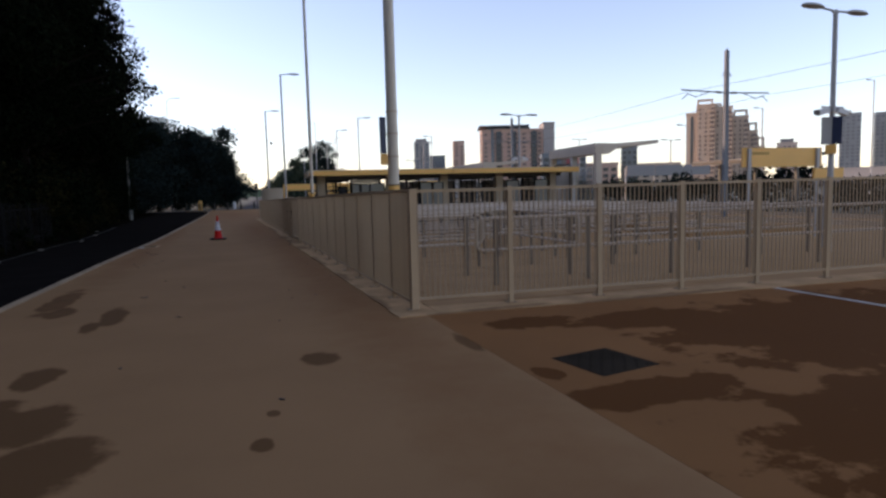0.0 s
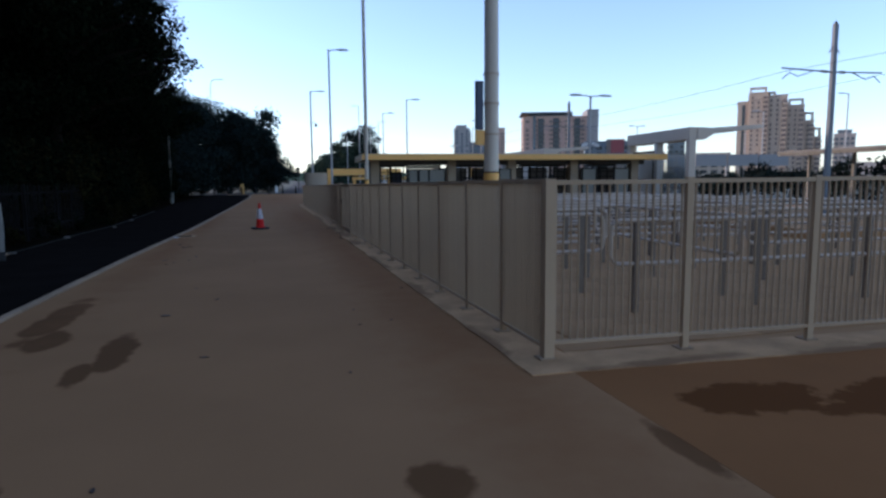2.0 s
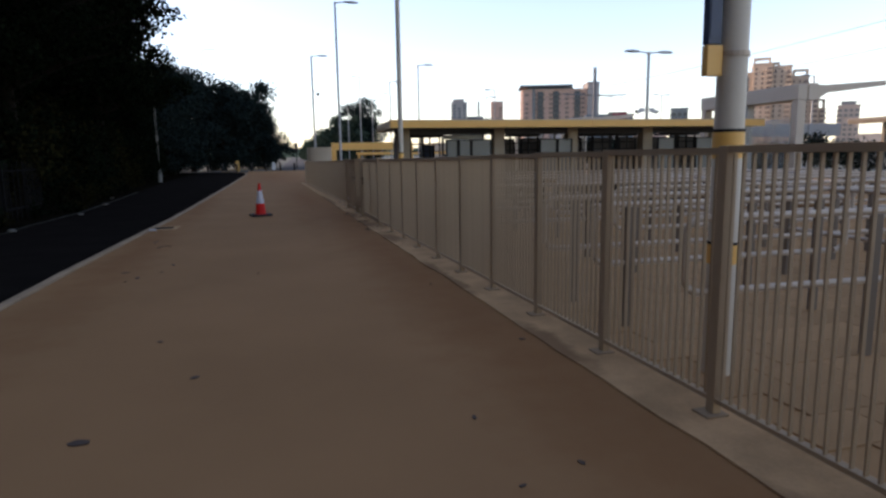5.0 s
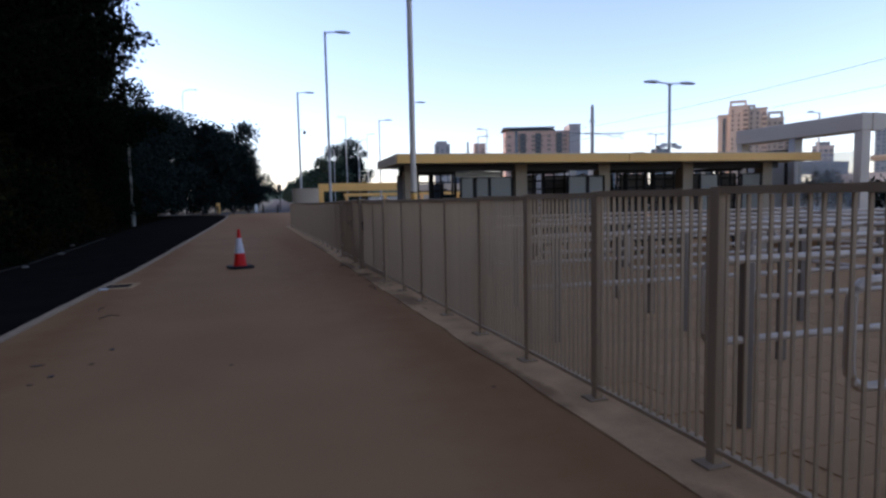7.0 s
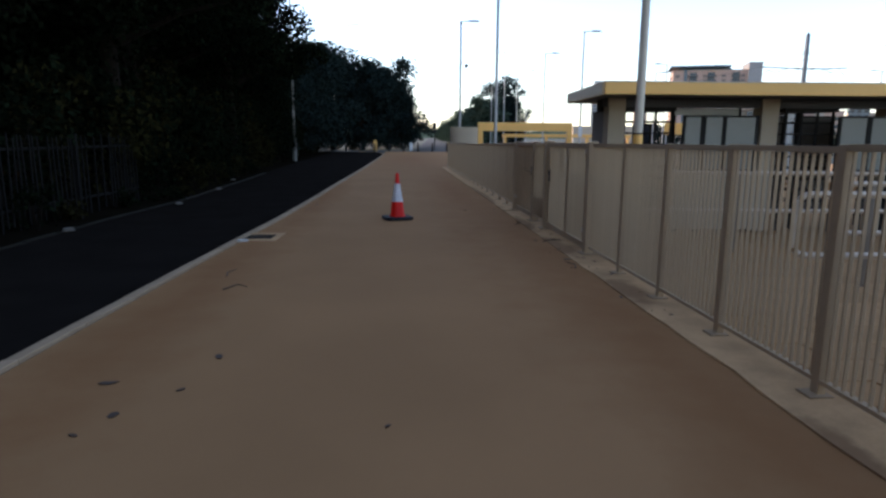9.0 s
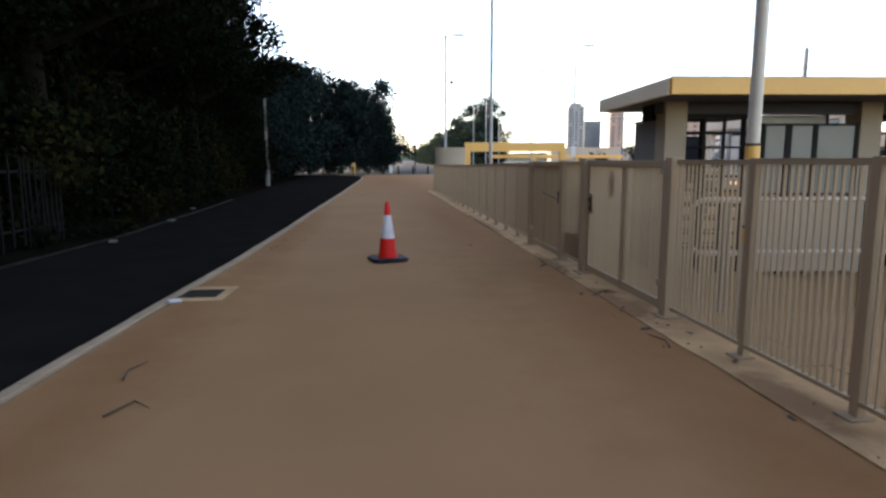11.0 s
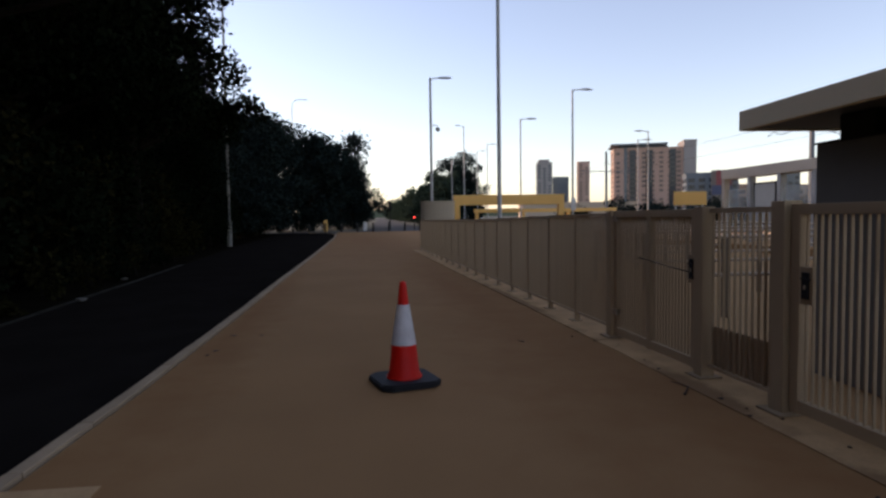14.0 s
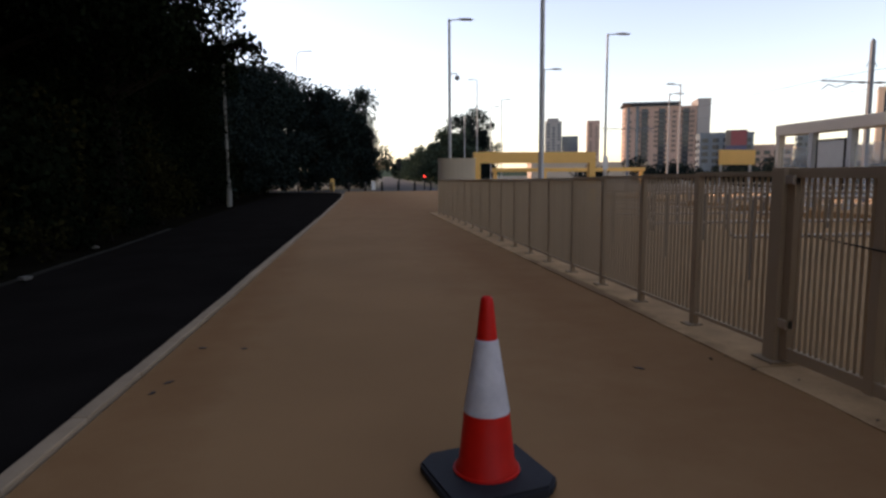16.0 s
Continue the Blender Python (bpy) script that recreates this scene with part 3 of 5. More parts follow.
def notice_board(m, w, z0, z1, mat=None, label="dull grey-green framed board on black posts"):
    nb = thing("notice_board", m, label, "notice board", "notice boards")
    part("panel", box(B(), -w / 2 + 0.03, w / 2 - 0.03, -0.012, 0.012, z0 + 0.03, z1 - 0.03), mat or M_board, nb)
    for x in (-w / 2, w / 2):
        part("upright", box(B(), x - 0.025, x + 0.025, -0.025, 0.025, 0, z1, 0.004), M_black, nb)
    for z in (z0, z1 - 0.03):
        part("cross_bar", box(B(), -w / 2, w / 2, -0.02, 0.02, z, z + 0.03), M_black, nb)


for x, w in ((1.82, 0.32), (2.19, 0.34), (2.66, 0.56), (4.65, 0.5), (5.15, 0.42), (8.4, 0.55), (9.7, 0.6)):
    notice_board(pose(2.96, 21.19, 0, 0, 0, -3.9) @ pose(x, 0.9, 0), w, 1.1, 2.06)
notice_board(pose(2.96, 21.19, 0, 0, 0, -3.9) @ pose(1.48, 2.62, 0), 0.34, 1.2, 1.95, M_blue, "navy blue sign panel beside the turnstiles")

lp = thing("dwarf_screen", pose(2.96, 21.19, 0, 0, 0, -3.9) @ pose(1.5, 0.72, 0), "low taupe sheet screen in front of the boards", "screen")
part("sheet", box(B(), 0, 1.62, -0.015, 0.015, 0.08, 1.08, 0.004), M_pillar, lp)
for x in (0.03, 0.81, 1.59):
    part("post", box(B(), x - 0.03, x + 0.03, 0.018, 0.07, 0, 1.10, 0.004), M_leg, lp)
hp = thing("header_panel", pose(2.96, 21.19, 0, 0, 0, -3.9) @ pose(1.68, 1.42, 0), "pale translucent header panel above the boards", "panel")
part("panel", box(B(), 0, 1.16, -0.02, 0.02, 2.08, 2.20, 0.004), M_poster, hp)
for x in (0.0, 1.2):
    part("upright", box(B(), x - 0.03, x + 0.03, 0.025, 0.075, 0, 2.36), M_black, hp)
for x, w in ((3.75, 0.4), (4.55, 0.7), (5.85, 0.6), (6.75, 0.7), (7.75, 0.7), (8.6, 0.6), (9.6, 0.8), (10.65, 0.4)):
    notice_board(pose(2.96, 21.19, 0, 0, 0, -3.9) @ pose(x, 1.9, 0), w, 0.3, 2.1, M_darkbox, "charcoal panel beside the turnstiles")

# ---- columns and lamps ----
def lantern_mesh():
    bm = B()
    bmesh.ops.create_uvsphere(bm, u_segments=14, v_segments=8, radius=1)
    for v in bm.verts:
        v.co.x *= 0.36
        v.co.y *= 0.13
        v.co.z = v.co.z * (0.075 if v.co.z > 0 else 0.035)
    return mesh_of("lantern", bm, M_pole, True)


LANTERN = lantern_mesh()


def lamp_column(x, y, h, r=0.06, arms=((0.0, 0.95),), label="slim pale grey street lamp with one arm", mat=None, base=0.0, head=True, group="lamp columns"):
    mat = mat or M_pole
    p = thing("street_lamp", pose(x, y, 0), label, "street lamp", group)
    bm = B()
    if base:
        rod(bm, (0, 0, 0), (0, 0, base), r * 1.75, r * 1.75, 16)
        rod(bm, (0, 0, base), (0, 0, base + 0.12), r * 1.75, r * 1.15, 16)
    rod(bm, (0, 0, base), (0, 0, h), r, r * 0.72, 14)
    part("column", bm, mat, p, smooth=True)
    if base:
        part("access_door", box(B(), r * 1.70, r * 1.79, -0.05, 0.05, 0.45, 0.95, 0.003), mat, p)
    for a, ln in arms:
        ar = part("arm", pipe(B(), [(0, 0, h - 0.12), (0.12 * math.cos(a), 0.12 * math.sin(a), h - 0.02), (ln * 0.45 * math.cos(a), ln * 0.45 * math.sin(a), h)], 0.026, 7), mat, p)
        if head:
            part("lantern", LANTERN, None, p, "oval grey lantern", m=pose((ln * 0.45 + 0.3) * math.cos(a), (ln * 0.45 + 0.3) * math.sin(a), h, 0, 0, math.degrees(a)))
    return p


def yellow_bands(p, r, zs):
    for z0, z1 in zs:
        part("band", rod(B(), (0, 0, z0), (0, 0, z1), r + 0.004, r + 0.004, 18), M_yellow, p, "yellow warning band", smooth=True)
        part("clip", rod(B(), (0, 0, z1), (0, 0, z1 + 0.02), r + 0.005, r + 0.005, 18), M_black, p, "black strap")


# stout pole with a sign, behind the fence
sp = thing("sign_pole", pose(2.95, 9.16, 0), "stout cream steel pole with yellow bands and sign", "pole")
part("column", rod(B(), (0, 0, 0), (0, 0, 9.5), 0.105, 0.085, 20), M_sand, sp, smooth=True)
yellow_bands(sp, 0.105, ((1.60, 1.785), (0.84, 0.98)))
sg = part("sign", box(B(), -0.235, -0.125, -0.03, 0.03, 2.38, 3.04, 0.004), M_blue, sp, "navy sign board seen edge-on")
part("sign_face", box(B(), -0.225, -0.135, -0.036, -0.031, 2.42, 3.0), M_blue, sg)
part("sign_foot", box(B(), -0.235, -0.11, -0.03, 0.03, 2.17, 2.375, 0.004), M_yellow, sp, "yellow lower plate")
for z in (2.30, 2.72, 3.12):
    part("clamp", rod(B(), (0, 0, z), (0, 0, z + 0.035), 0.112, 0.112, 18), M_galv, sp)
p2 = lamp_column(2.78, 19.22, 9.2, 0.058, (), "tall slim cream column with a yellow band", M_sand)
yellow_bands(p2, 0.058, ((1.58, 1.70), (0.84, 0.98)))
lamp_column(3.36, 34.9, 8.57, 0.062)
lb = lamp_column(3.30, 48.1, 8.2, 0.075, label="pale grey street lamp carrying a dome camera")
cb = part("camera_bracket", pipe(B(), [(0, 0, 5.85), (0.18, 0, 5.95), (0.32, 0, 5.92), (0.34, 0, 5.8)], 0.022, 7), M_pole, lb)
bm = B()
bmesh.ops.create_uvsphere(bm, u_segments=12, v_segments=8, radius=0.11)
part("camera_dome", bm, M_darkbox, lb, "dark dome camera", smooth=True, m=pose(0.34, 0, 5.74))
lc = lamp_column(10.57, 48.3, 7.82, 0.06)
part("sign_plate", box(B(), -0.12, 0.12, -0.08, -0.07, 1.75, 2.35), M_white, lc, "white sign plate")
lamp_column(10.27, 56.7, 7.66, 0.055)
lamp_column(19.9, 60.0, 6.8, 0.055, ((0.0, 0.9),))
lamp_column(21.0, 60.6, 7.5, 0.05, ((math.pi, 0.9),))
lamp_column(13.0, 90, 12.1, 0.07, ((math.pi, 0.9),))
lamp_column(14.7, 90.5, 9.2, 0.06)
lamp_column(15.7, 89.5, 9.9, 0.06)
for x, y, h, a in ((44.5, 40, 8.15, math.pi), (58.0, 40, 11.0, math.pi), (36.4, 40, 6.6, math.pi)):
    lamp_column(x, y, h, 0.07, ((a, 0.95),), "far pale grey street lamp with one arm")
for x, y, h in ((34.8, 40, 5.4), (38.6, 60, 7.2)):
    lamp_column(x, y, h, 0.06, ((0.0, 0.9), (math.pi, 0.9)), "far twin-arm platform lamp")
lamp_column(10.5, 84, 7.5, 0.06, ())
dl = lamp_column(14.58, 27.2, 5.5, 0.065, ((0.0, 1.0), (math.pi, 1.0)), "pale grey twin-arm platform lamp with cameras")
dl2 = lamp_column(13.2, 8.5, 5.5, 0.07, ((0.1, 1.1), (math.pi + .1, 1.1)), "pale grey twin-arm lamp with two box cameras")
for q in (dl, dl2):
    part("camera_arm", rod(B(), (-0.34, 0, 3.34), (0.34, 0, 3.34), 0.02), M_pole, q)
    for sx in (-1, 1):
        bc = part("box_camera", box(B(), -0.17, 0.17, -0.06, 0.06, -0.065, 0.065, 0.015), M_white, q, "white box camera", m=pose(sx * 0.30, 0, 3.24, 0, sx * 14, 0))
        part("lens_hood", box(B(), sx * 0.172, sx * 0.20, -0.065, 0.065, -0.03, 0.075, 0.004), M_darkbox, bc)
dl2_turn = Matrix.Rotation(radians(-52), 4, "Z")
part("sign", box(B(), -0.21, -0.005, -0.10, -0.075, 2.50, 3.12, 0.004), M_poster, dl2, "pale notice beside a navy one", m=dl2_turn)
part("sign", box(B(), 0.005, 0.20, -0.10, -0.075, 2.50, 3.12, 0.004), M_blue, dl2, "navy sign board", m=dl2_turn)
part("sign_foot", box(B(), -0.12, 0.10, -0.10, -0.075, 2.28, 2.49, 0.004), M_yellow, dl2, "yellow lower plate", m=dl2_turn)
for z in (2.7, 3.2):
    part("clamp", rod(B(), (0, 0, z), (0, 0, z + 0.03), 0.078, 0.078, 14), M_galv, dl2)
rc = lamp_column(-5.94, 16.9, 10, 0.075, ((0.0, 1.2),), "dull grey road lamp column with a stout base", M_oldpole, base=1.2)
part("foot", rod(B(), (0, 0, -0.03), (0, 0, 0.17), 0.137, seg=16), M_black, rc, "black painted foot", smooth=True)
lamp_column(-7.32, 54.2, 15.5, 0.075, ((0.0, 1.4),), "dull grey road lamp column half hidden by foliage", M_oldpole, base=1.3)
rl = thing("street_lamp", pose(-7.3, 98.5, -0.04), "tall swan-necked road lamp rising over the trees", "street lamp", "lamp columns")
part("column", rod(B(), (0, 0, 0), (0, 0, 15.4), 0.10, 0.06, 12), M_pole, rl, smooth=True)
part("arm", pipe(B(), [(0, 0, 15.35), (0.05, 0, 15.9), (0.27, 0, 16.3), (0.75, 0, 16.46), (1.35, 0, 16.46)], 0.05, 8), M_pole, rl, smooth=True)
part("lantern", LANTERN, None, rl, "oval grey lantern", m=pose(1.62, 0, 16.45))

# ---- traffic cone ----
cone = thing("traffic_cone", pose(-0.352, 23.79, 0, 0, 0, 14), "red plastic traffic cone with white reflective sleeve", "traffic cone")
bm = B()
ha, ch = 0.285, 0.085
slab(bm, [(ha, -ha + ch), (ha, ha - ch), (ha - ch, ha), (-ha + ch, ha), (-ha, ha - ch), (-ha, -ha + ch), (-ha + ch, -ha), (ha - ch, -ha)], 0.0, 0.06)
bmesh.ops.bevel(bm, geom=[e for e in bm.edges], offset=0.014, segments=2, affect="EDGES")
for v in bm.verts:
    if v.co.z > 0.04:
        v.co.z += 0.012 * max(0.0, 1 - math.hypot(v.co.x, v.co.y) / 0.3) + 0.006 * noise.noise(v.co * 9)
part("base", bm, M_rubber, cone, "black rubber base")
part("body", lathe(B(), [(0.160, 0.055), (0.158, 0.082), (0.140, 0.105), (0.113, 0.36), (0.110, 0.372), (0.052, 0.722), (0.033, 0.90), (0.029, 0.925), (0.020, 0.935), (0.014, 0.93), (0.012, 0.80)]), M_red, cone, smooth=True)
part("sleeve", lathe(B(), [(0.112, 0.362), (0.1145, 0.364), (0.056, 0.722), (0.051, 0.726)]), M_sleeve, cone, "white reflective sleeve with scuffs", smooth=True)
part("foot_ring", lathe(B(), [(0.165, 0.058), (0.168, 0.066), (0.165, 0.074), (0.150, 0.076)]), M_red, cone, smooth=True)

# ---- yellow gateways and grey wall at the far end of the fence ----
gw = thing("gateway_frame", pose(4.40, 48.2, 0, 0, 0, -2), "yellow painted steel gateway frame", "gateway")
part("leg", box(B(), 0, 0.30, 0, 0.3, 0, 2.05, 0.01), M_yellow, gw)
part("leg", box(B(), 5.32, 5.62, 0, 0.3, 0, 2.05, 0.01), M_yellow, gw)
part("beam", box(B(), 0, 5.62, 0, 0.3, 2.053, 2.55, 0.01), M_yellow, gw)
gw2 = thing("gateway_frame", pose(7.7, 59.0, 0, 0, 0, -2), "low yellow canopy edge on slim posts", "gateway")
part("beam", box(B(), 0, 10.0, 0, 0.3, 1.72, 1.96, 0.01), M_yellow, gw2)
for x in (0.1, 3.3, 6.5, 9.7):
    part("leg", box(B(), x, x + 0.2, 0.05, 0.25, 0, 1.718, 0.005), M_yellow, gw2)
wl = thing("end_wall", pose(2.72, 47.3, 0), "smooth grey curved wall at the fence end", "wall")
bm = B()
ring = [(0.78 + 0.78 * math.cos(w), 0.35 * math.sin(w)) for w in (math.pi + math.pi * k / 12 for k in range(13))]
slab(bm, ring + [(1.56, 0.5), (0, 0.5)], 0, 2.22)
part("body", bm, M_pillar, wl)
part("coping", slab(B(), [(0.78 + 0.8 * math.cos(w), -0.01 + 0.36 * math.sin(w)) for w in (math.pi + math.pi * k / 12 for k in range(13))] + [(1.58, 0.51), (-0.02, 0.51)], 2.222, 2.25), M_pillar, wl)

# ---- bollards and road end ----
for i in range(9):
    x = -6.55 + i * 1.72
    bo = thing("bollard", pose(x, 86.0 + (0.6 if i < 3 else 0), -0.045), "black bollard with pale band across the path end", "bollard", "bollards at the path end")
    part("shaft", lathe(B(), [(0.105, 0), (0.105, 0.9), (0.09, 0.98), (0.03, 1.02)], 12), M_black, bo, smooth=True)
    part("band", rod(B(), (0, 0, 0.80), (0, 0, 0.84), 0.108, seg=12), M_oldpole, bo, "pale band")
yb = thing("bollard", pose(-3.1, 87.5, -0.045), "yellow lit traffic bollard", "bollard")
part("shaft", box(B(), -0.19, 0.19, -0.12, 0.12, 0, 1.3, 0.03), M_yellow, yb)
wp = thing("marker_post", pose(1.35, 92, -0.045), "white plastic marker post on the road island", "marker post")
part("shaft", box(B(), -0.19, 0.19, -0.12, 0.12, 0, 0.95, 0.05), M_white, wp)
part("cap", box(B(), -0.21, 0.21, -0.14, 0.14, 0.95, 1.02, 0.03), M_poster, wp)
tl = thing("traffic_signal", pose(4.75, 98, -0.045), "slim dark traffic signal on a pole", "traffic signal")
part("pole", rod(B(), (0, 0, 0), (0, 0, 3.0), 0.07, seg=10), M_black, tl)
part("head", box(B(), -0.2, 0.2, -0.15, 0.15, 2.4, 3.7, 0.03), M_black, tl)

M_redlens = material("lit_red_lens", (0.5, 0.02, 0.02), 0.4, bump=0)
M_redlens.node_tree.nodes["Principled BSDF"].inputs["Emission Color"].default_value = (1.0, 0.06, 0.04, 1)
M_redlens.node_tree.nodes["Principled BSDF"].inputs["Emission Strength"].default_value = 1.2
ps = thing("crossing_signal", pose(7.0, 90, -0.045), "short black crossing signal showing a red lens", "traffic signal")
part("pole", rod(B(), (0, 0, 0), (0, 0, 1.25), 0.06, seg=10), M_black, ps)
part("head", box(B(), -0.16, 0.16, -0.1, 0.1, 1.2, 1.72, 0.03), M_black, ps)
part("lens", rod(B(), (0, -0.125, 1.5), (0, -0.10, 1.5), 0.11, seg=14), M_redlens, ps, "lit red lens")

# ---- tram platform, shelters, masts ----
bm = B()
slab(bm, [(14.0, 14.0), (18.6, 13.8), (19.6, 62), (15.0, 62)], -0.01, 0.25)
single("platform", bm, M_plaza, "low concrete tram platform with pale edge", "platform", kind="structure")


def shelter(x, y, length, turn, h=3.43, label="beige platform shelter with cantilever roof and glass screens"):
    s = thing("platform_shelter", pose(x, y, 0.25, 0, 0, turn), label, "shelter", "platform shelters")
    h -= 0.25
    part("spine_beam", box(B(), -0.16, 0.16, 0, length, h - 0.42, h, 0.02), M_beige, s)
    bm = B()
    vs = [(0.0, h), (0.55, h - 0.02), (2.55, h + 0.12), (2.55, h - 0.02), (0.7, h - 0.18), (0.3, h - 0.42), (0.0, h - 0.42)]
    lo, hi = [bm.verts.new((a + 0.16, -0.02, b)) for a, b in vs], [bm.verts.new((a + 0.16, length + 0.02, b)) for a, b in vs]
    bm.faces.new(lo)
    bm.faces.new(hi[::-1])
    for i in range(len(vs)):
        bm.faces.new((lo[i], lo[(i + 1) % len(vs)], hi[(i + 1) % len(vs)], hi[i]))
    part("roof_wing", bm, M_beige, s)
    n = max(3, int(length / 1.9) + 1)
    for i in range(n):
        y0 = 0.12 + (length - 0.24) * i / (n - 1)
        part("upright", box(B(), -0.13, 0.13, y0 - 0.11, y0 + 0.11, 0, h - 0.42, 0.01), M_beige if i in (0, n - 1) else M_pole, s)
        if i < n - 1:
            y1 = 0.12 + (length - 0.24) * (i + 1) / (n - 1)
            if i % 2 == 0:
                g = part("glass_screen", box(B(), -0.012, 0.012, y0 + 0.13, y1 - 0.13, 0.35, h - 0.9), M_glass, s, "clear glass screen")
                g.visible_shadow = False
            else:
                part("poster_case", box(B(), -0.05, 0.05, y0 + 0.3, y1 - 0.3, 0.6, h - 0.75, 0.01), M_poster, s, "pale poster case")
                for fa, fb, za, zb in ((y0 + 0.26, y0 + 0.31, 0.55, h - 0.70), (y1 - 0.31, y1 - 0.26, 0.55, h - 0.70), (y0 + 0.311, y1 - 0.311, 0.55, 0.61), (y0 + 0.311, y1 - 0.311, h - 0.76, h - 0.70)):
                    part("case_frame", box(B(), -0.07, 0.07, fa, fb, za, zb, 0.006), M_black, s, "black case frame")
    return s


shelter(14.25, 19.45, 4.4, -4.5)
shelter(15.6, 34.0, 10.1, -3.4)
far_shelter = thing("platform_shelter", pose(29.5, 23.0, 0.0, 0, 0, -4), "pale grey far platform shelter with a thin tilted roof", "shelter", "platform shelters")
part("roof_wing", box(B(), -1.6, 1.9, 0, 7.0, 3.02, 3.20, 0.05), M_oldpole, far_shelter, m=Matrix.Rotation(radians(-3), 4, "Y"))
part("fascia", box(B(), -1.7, -1.55, -0.05, 7.05, 2.84, 3.12, 0.02), M_oldpole, far_shelter)
for y in (0.5, 3.5, 6.5):
    part("upright", box(B(), -0.07, 0.07, y - 0.07, y + 0.09, 0, 3.04, 0.01), M_oldpole, far_shelter)


def ohl_mast(x, y, h):
    p = thing("overhead_line_mast", pose(x, y, -0.05), "grey steel tram mast with twin cantilever arms", "mast", "tram masts")
    part("column", box(B(), -0.13, 0.13, -0.1, 0.1, 0, h, 0.015, 0.25), M_mast, p)
    for s in (-1, 1):
        a = part("arm", rod(B(), (0, 0, h - 2.05), (s * 2.75, 0, h - 1.98), 0.035, seg=8), M_mast, p)
        part("brace", pipe(B(), [(s * 0.05, 0, h - 0.9), (s * 0.3, 0, h - 1.25)], 0.02, 6), M_mast, p)
        part("steady_arm", pipe(B(), [(s * 1.0, 0, h - 2.02), (s * 1.9, 0, h - 2.3), (s * 2.35, 0, h - 2.15), (s * 2.7, 0, h - 2.42)], 0.022, 6), M_mast, p)
        part("insulator", rod(B(), (s * 0.35, 0, h - 2.04), (s * 0.65, 0, h - 2.03), 0.06, seg=10), M_darkbox, p)
    part("cap", rod(B(), (0, 0, h), (0, 0, h + 0.1), 0.07, 0.03, 8), M_black, p)


ohl_mast(23.9, 22.8, 8.3)
ohl_mast(24.86, 49.2, 8.1)
ohl_mast(26.3, 80.0, 8.1)
ohl_mast(22.9, -4.0, 8.3)
for dx in (-2.5, 2.5):
    for z in (6.15,):
        bm = B()
        pipe(bm, [(22.9 + dx, -30, z), (22.9 + dx, -4, z)] + [(22.9 + dx + 1.0 * k / 6, -4 + 26.8 * k / 6, z - (0.22 * (1 - (k / 3 - 1) ** 2) if z > 6 else 0)) for k in range(1, 7)] + [(23.9 + dx + 0.96 * k / 6, 22.8 + 26.4 * k / 6, z - (0.22 * (1 - (k / 3 - 1) ** 2) if z > 6 else 0)) for k in range(1, 7)] + [(26.3 + dx, 80, z), (28.5 + dx, 140, z)], 0.008, 5)
        single("overhead_wire", bm, M_black, "thin dark overhead tram wire", "cable", group="tram wires")
bm = B()
for x in (21.0, 22.4, 25.4, 26.8):
    slab(bm, [(x, -60), (x + 0.06, -60), (x + 4.06, 160), (x + 4.0, 160)], -0.06, 0.05)
single("tram_rails", bm, M_galv, "steel tram rails behind the platform", "rails", kind="structure")

# yellow boards on the platform
ybd = thing("direction_board", pose(14.1, 12.0, 0, 0, 0, -2), "long yellow direction board on two grey posts", "sign board")
part("board", box(B(), 0, 2.95, -0.03, 0.03, 2.12, 2.68, 0.006), M_yellow, ybd)
for x in (0.2, 2.75):
    part("post", box(B(), x - 0.05, x + 0.05, -0.1, -0.032, 0, 2.66), M_pole, ybd)
part("lettering_bar", box(B(), 0.15, 0.95, -0.036, -0.031, 2.48, 2.55), M_fadeyel, ybd)
yq = thing("direction_board", pose(13.75, 9.4, 0, 0, 0, -4), "small faded yellow board on one grey post", "sign board")
part("board", box(B(), 0, 0.92, -0.025, 0.025, 1.70, 1.99, 0.006), M_yellow, yq)
part("post", box(B(), 0.42, 0.50, 0.027, 0.09, 0, 1.95, 0.004), M_pole, yq)
ys = thing("direction_board", pose(14.75, 45.9, 0.25), "small yellow board on two grey posts", "sign board")
part("board", box(B(), 0, 1.7, -0.03, 0.03, 1.65, 2.3, 0.006), M_yellow, ys)
part("post", box(B(), 0.1, 0.18, 0.032, 0.1, 0, 2.2), M_pole, ys)
part("post", box(B(), 1.5, 1.58, 0.032, 0.1, 0, 2.2), M_pole, ys)
wb = thing("white_hoarding", pose(30.5, 40.0, 0, 0, 0, -6), "long white parapet panels beyond the tracks", "parapet")
for i in range(3):
    part("panel", box(B(), i * 2.6, i * 2.6 + 2.5, 0, 0.08, 2.5, 3.35, 0.01), M_stone, wb)
    part("post", box(B(), i * 2.6 - 0.06, i * 2.6 + 0.04, 0.082, 0.2, 0, 3.2), M_pole, wb)


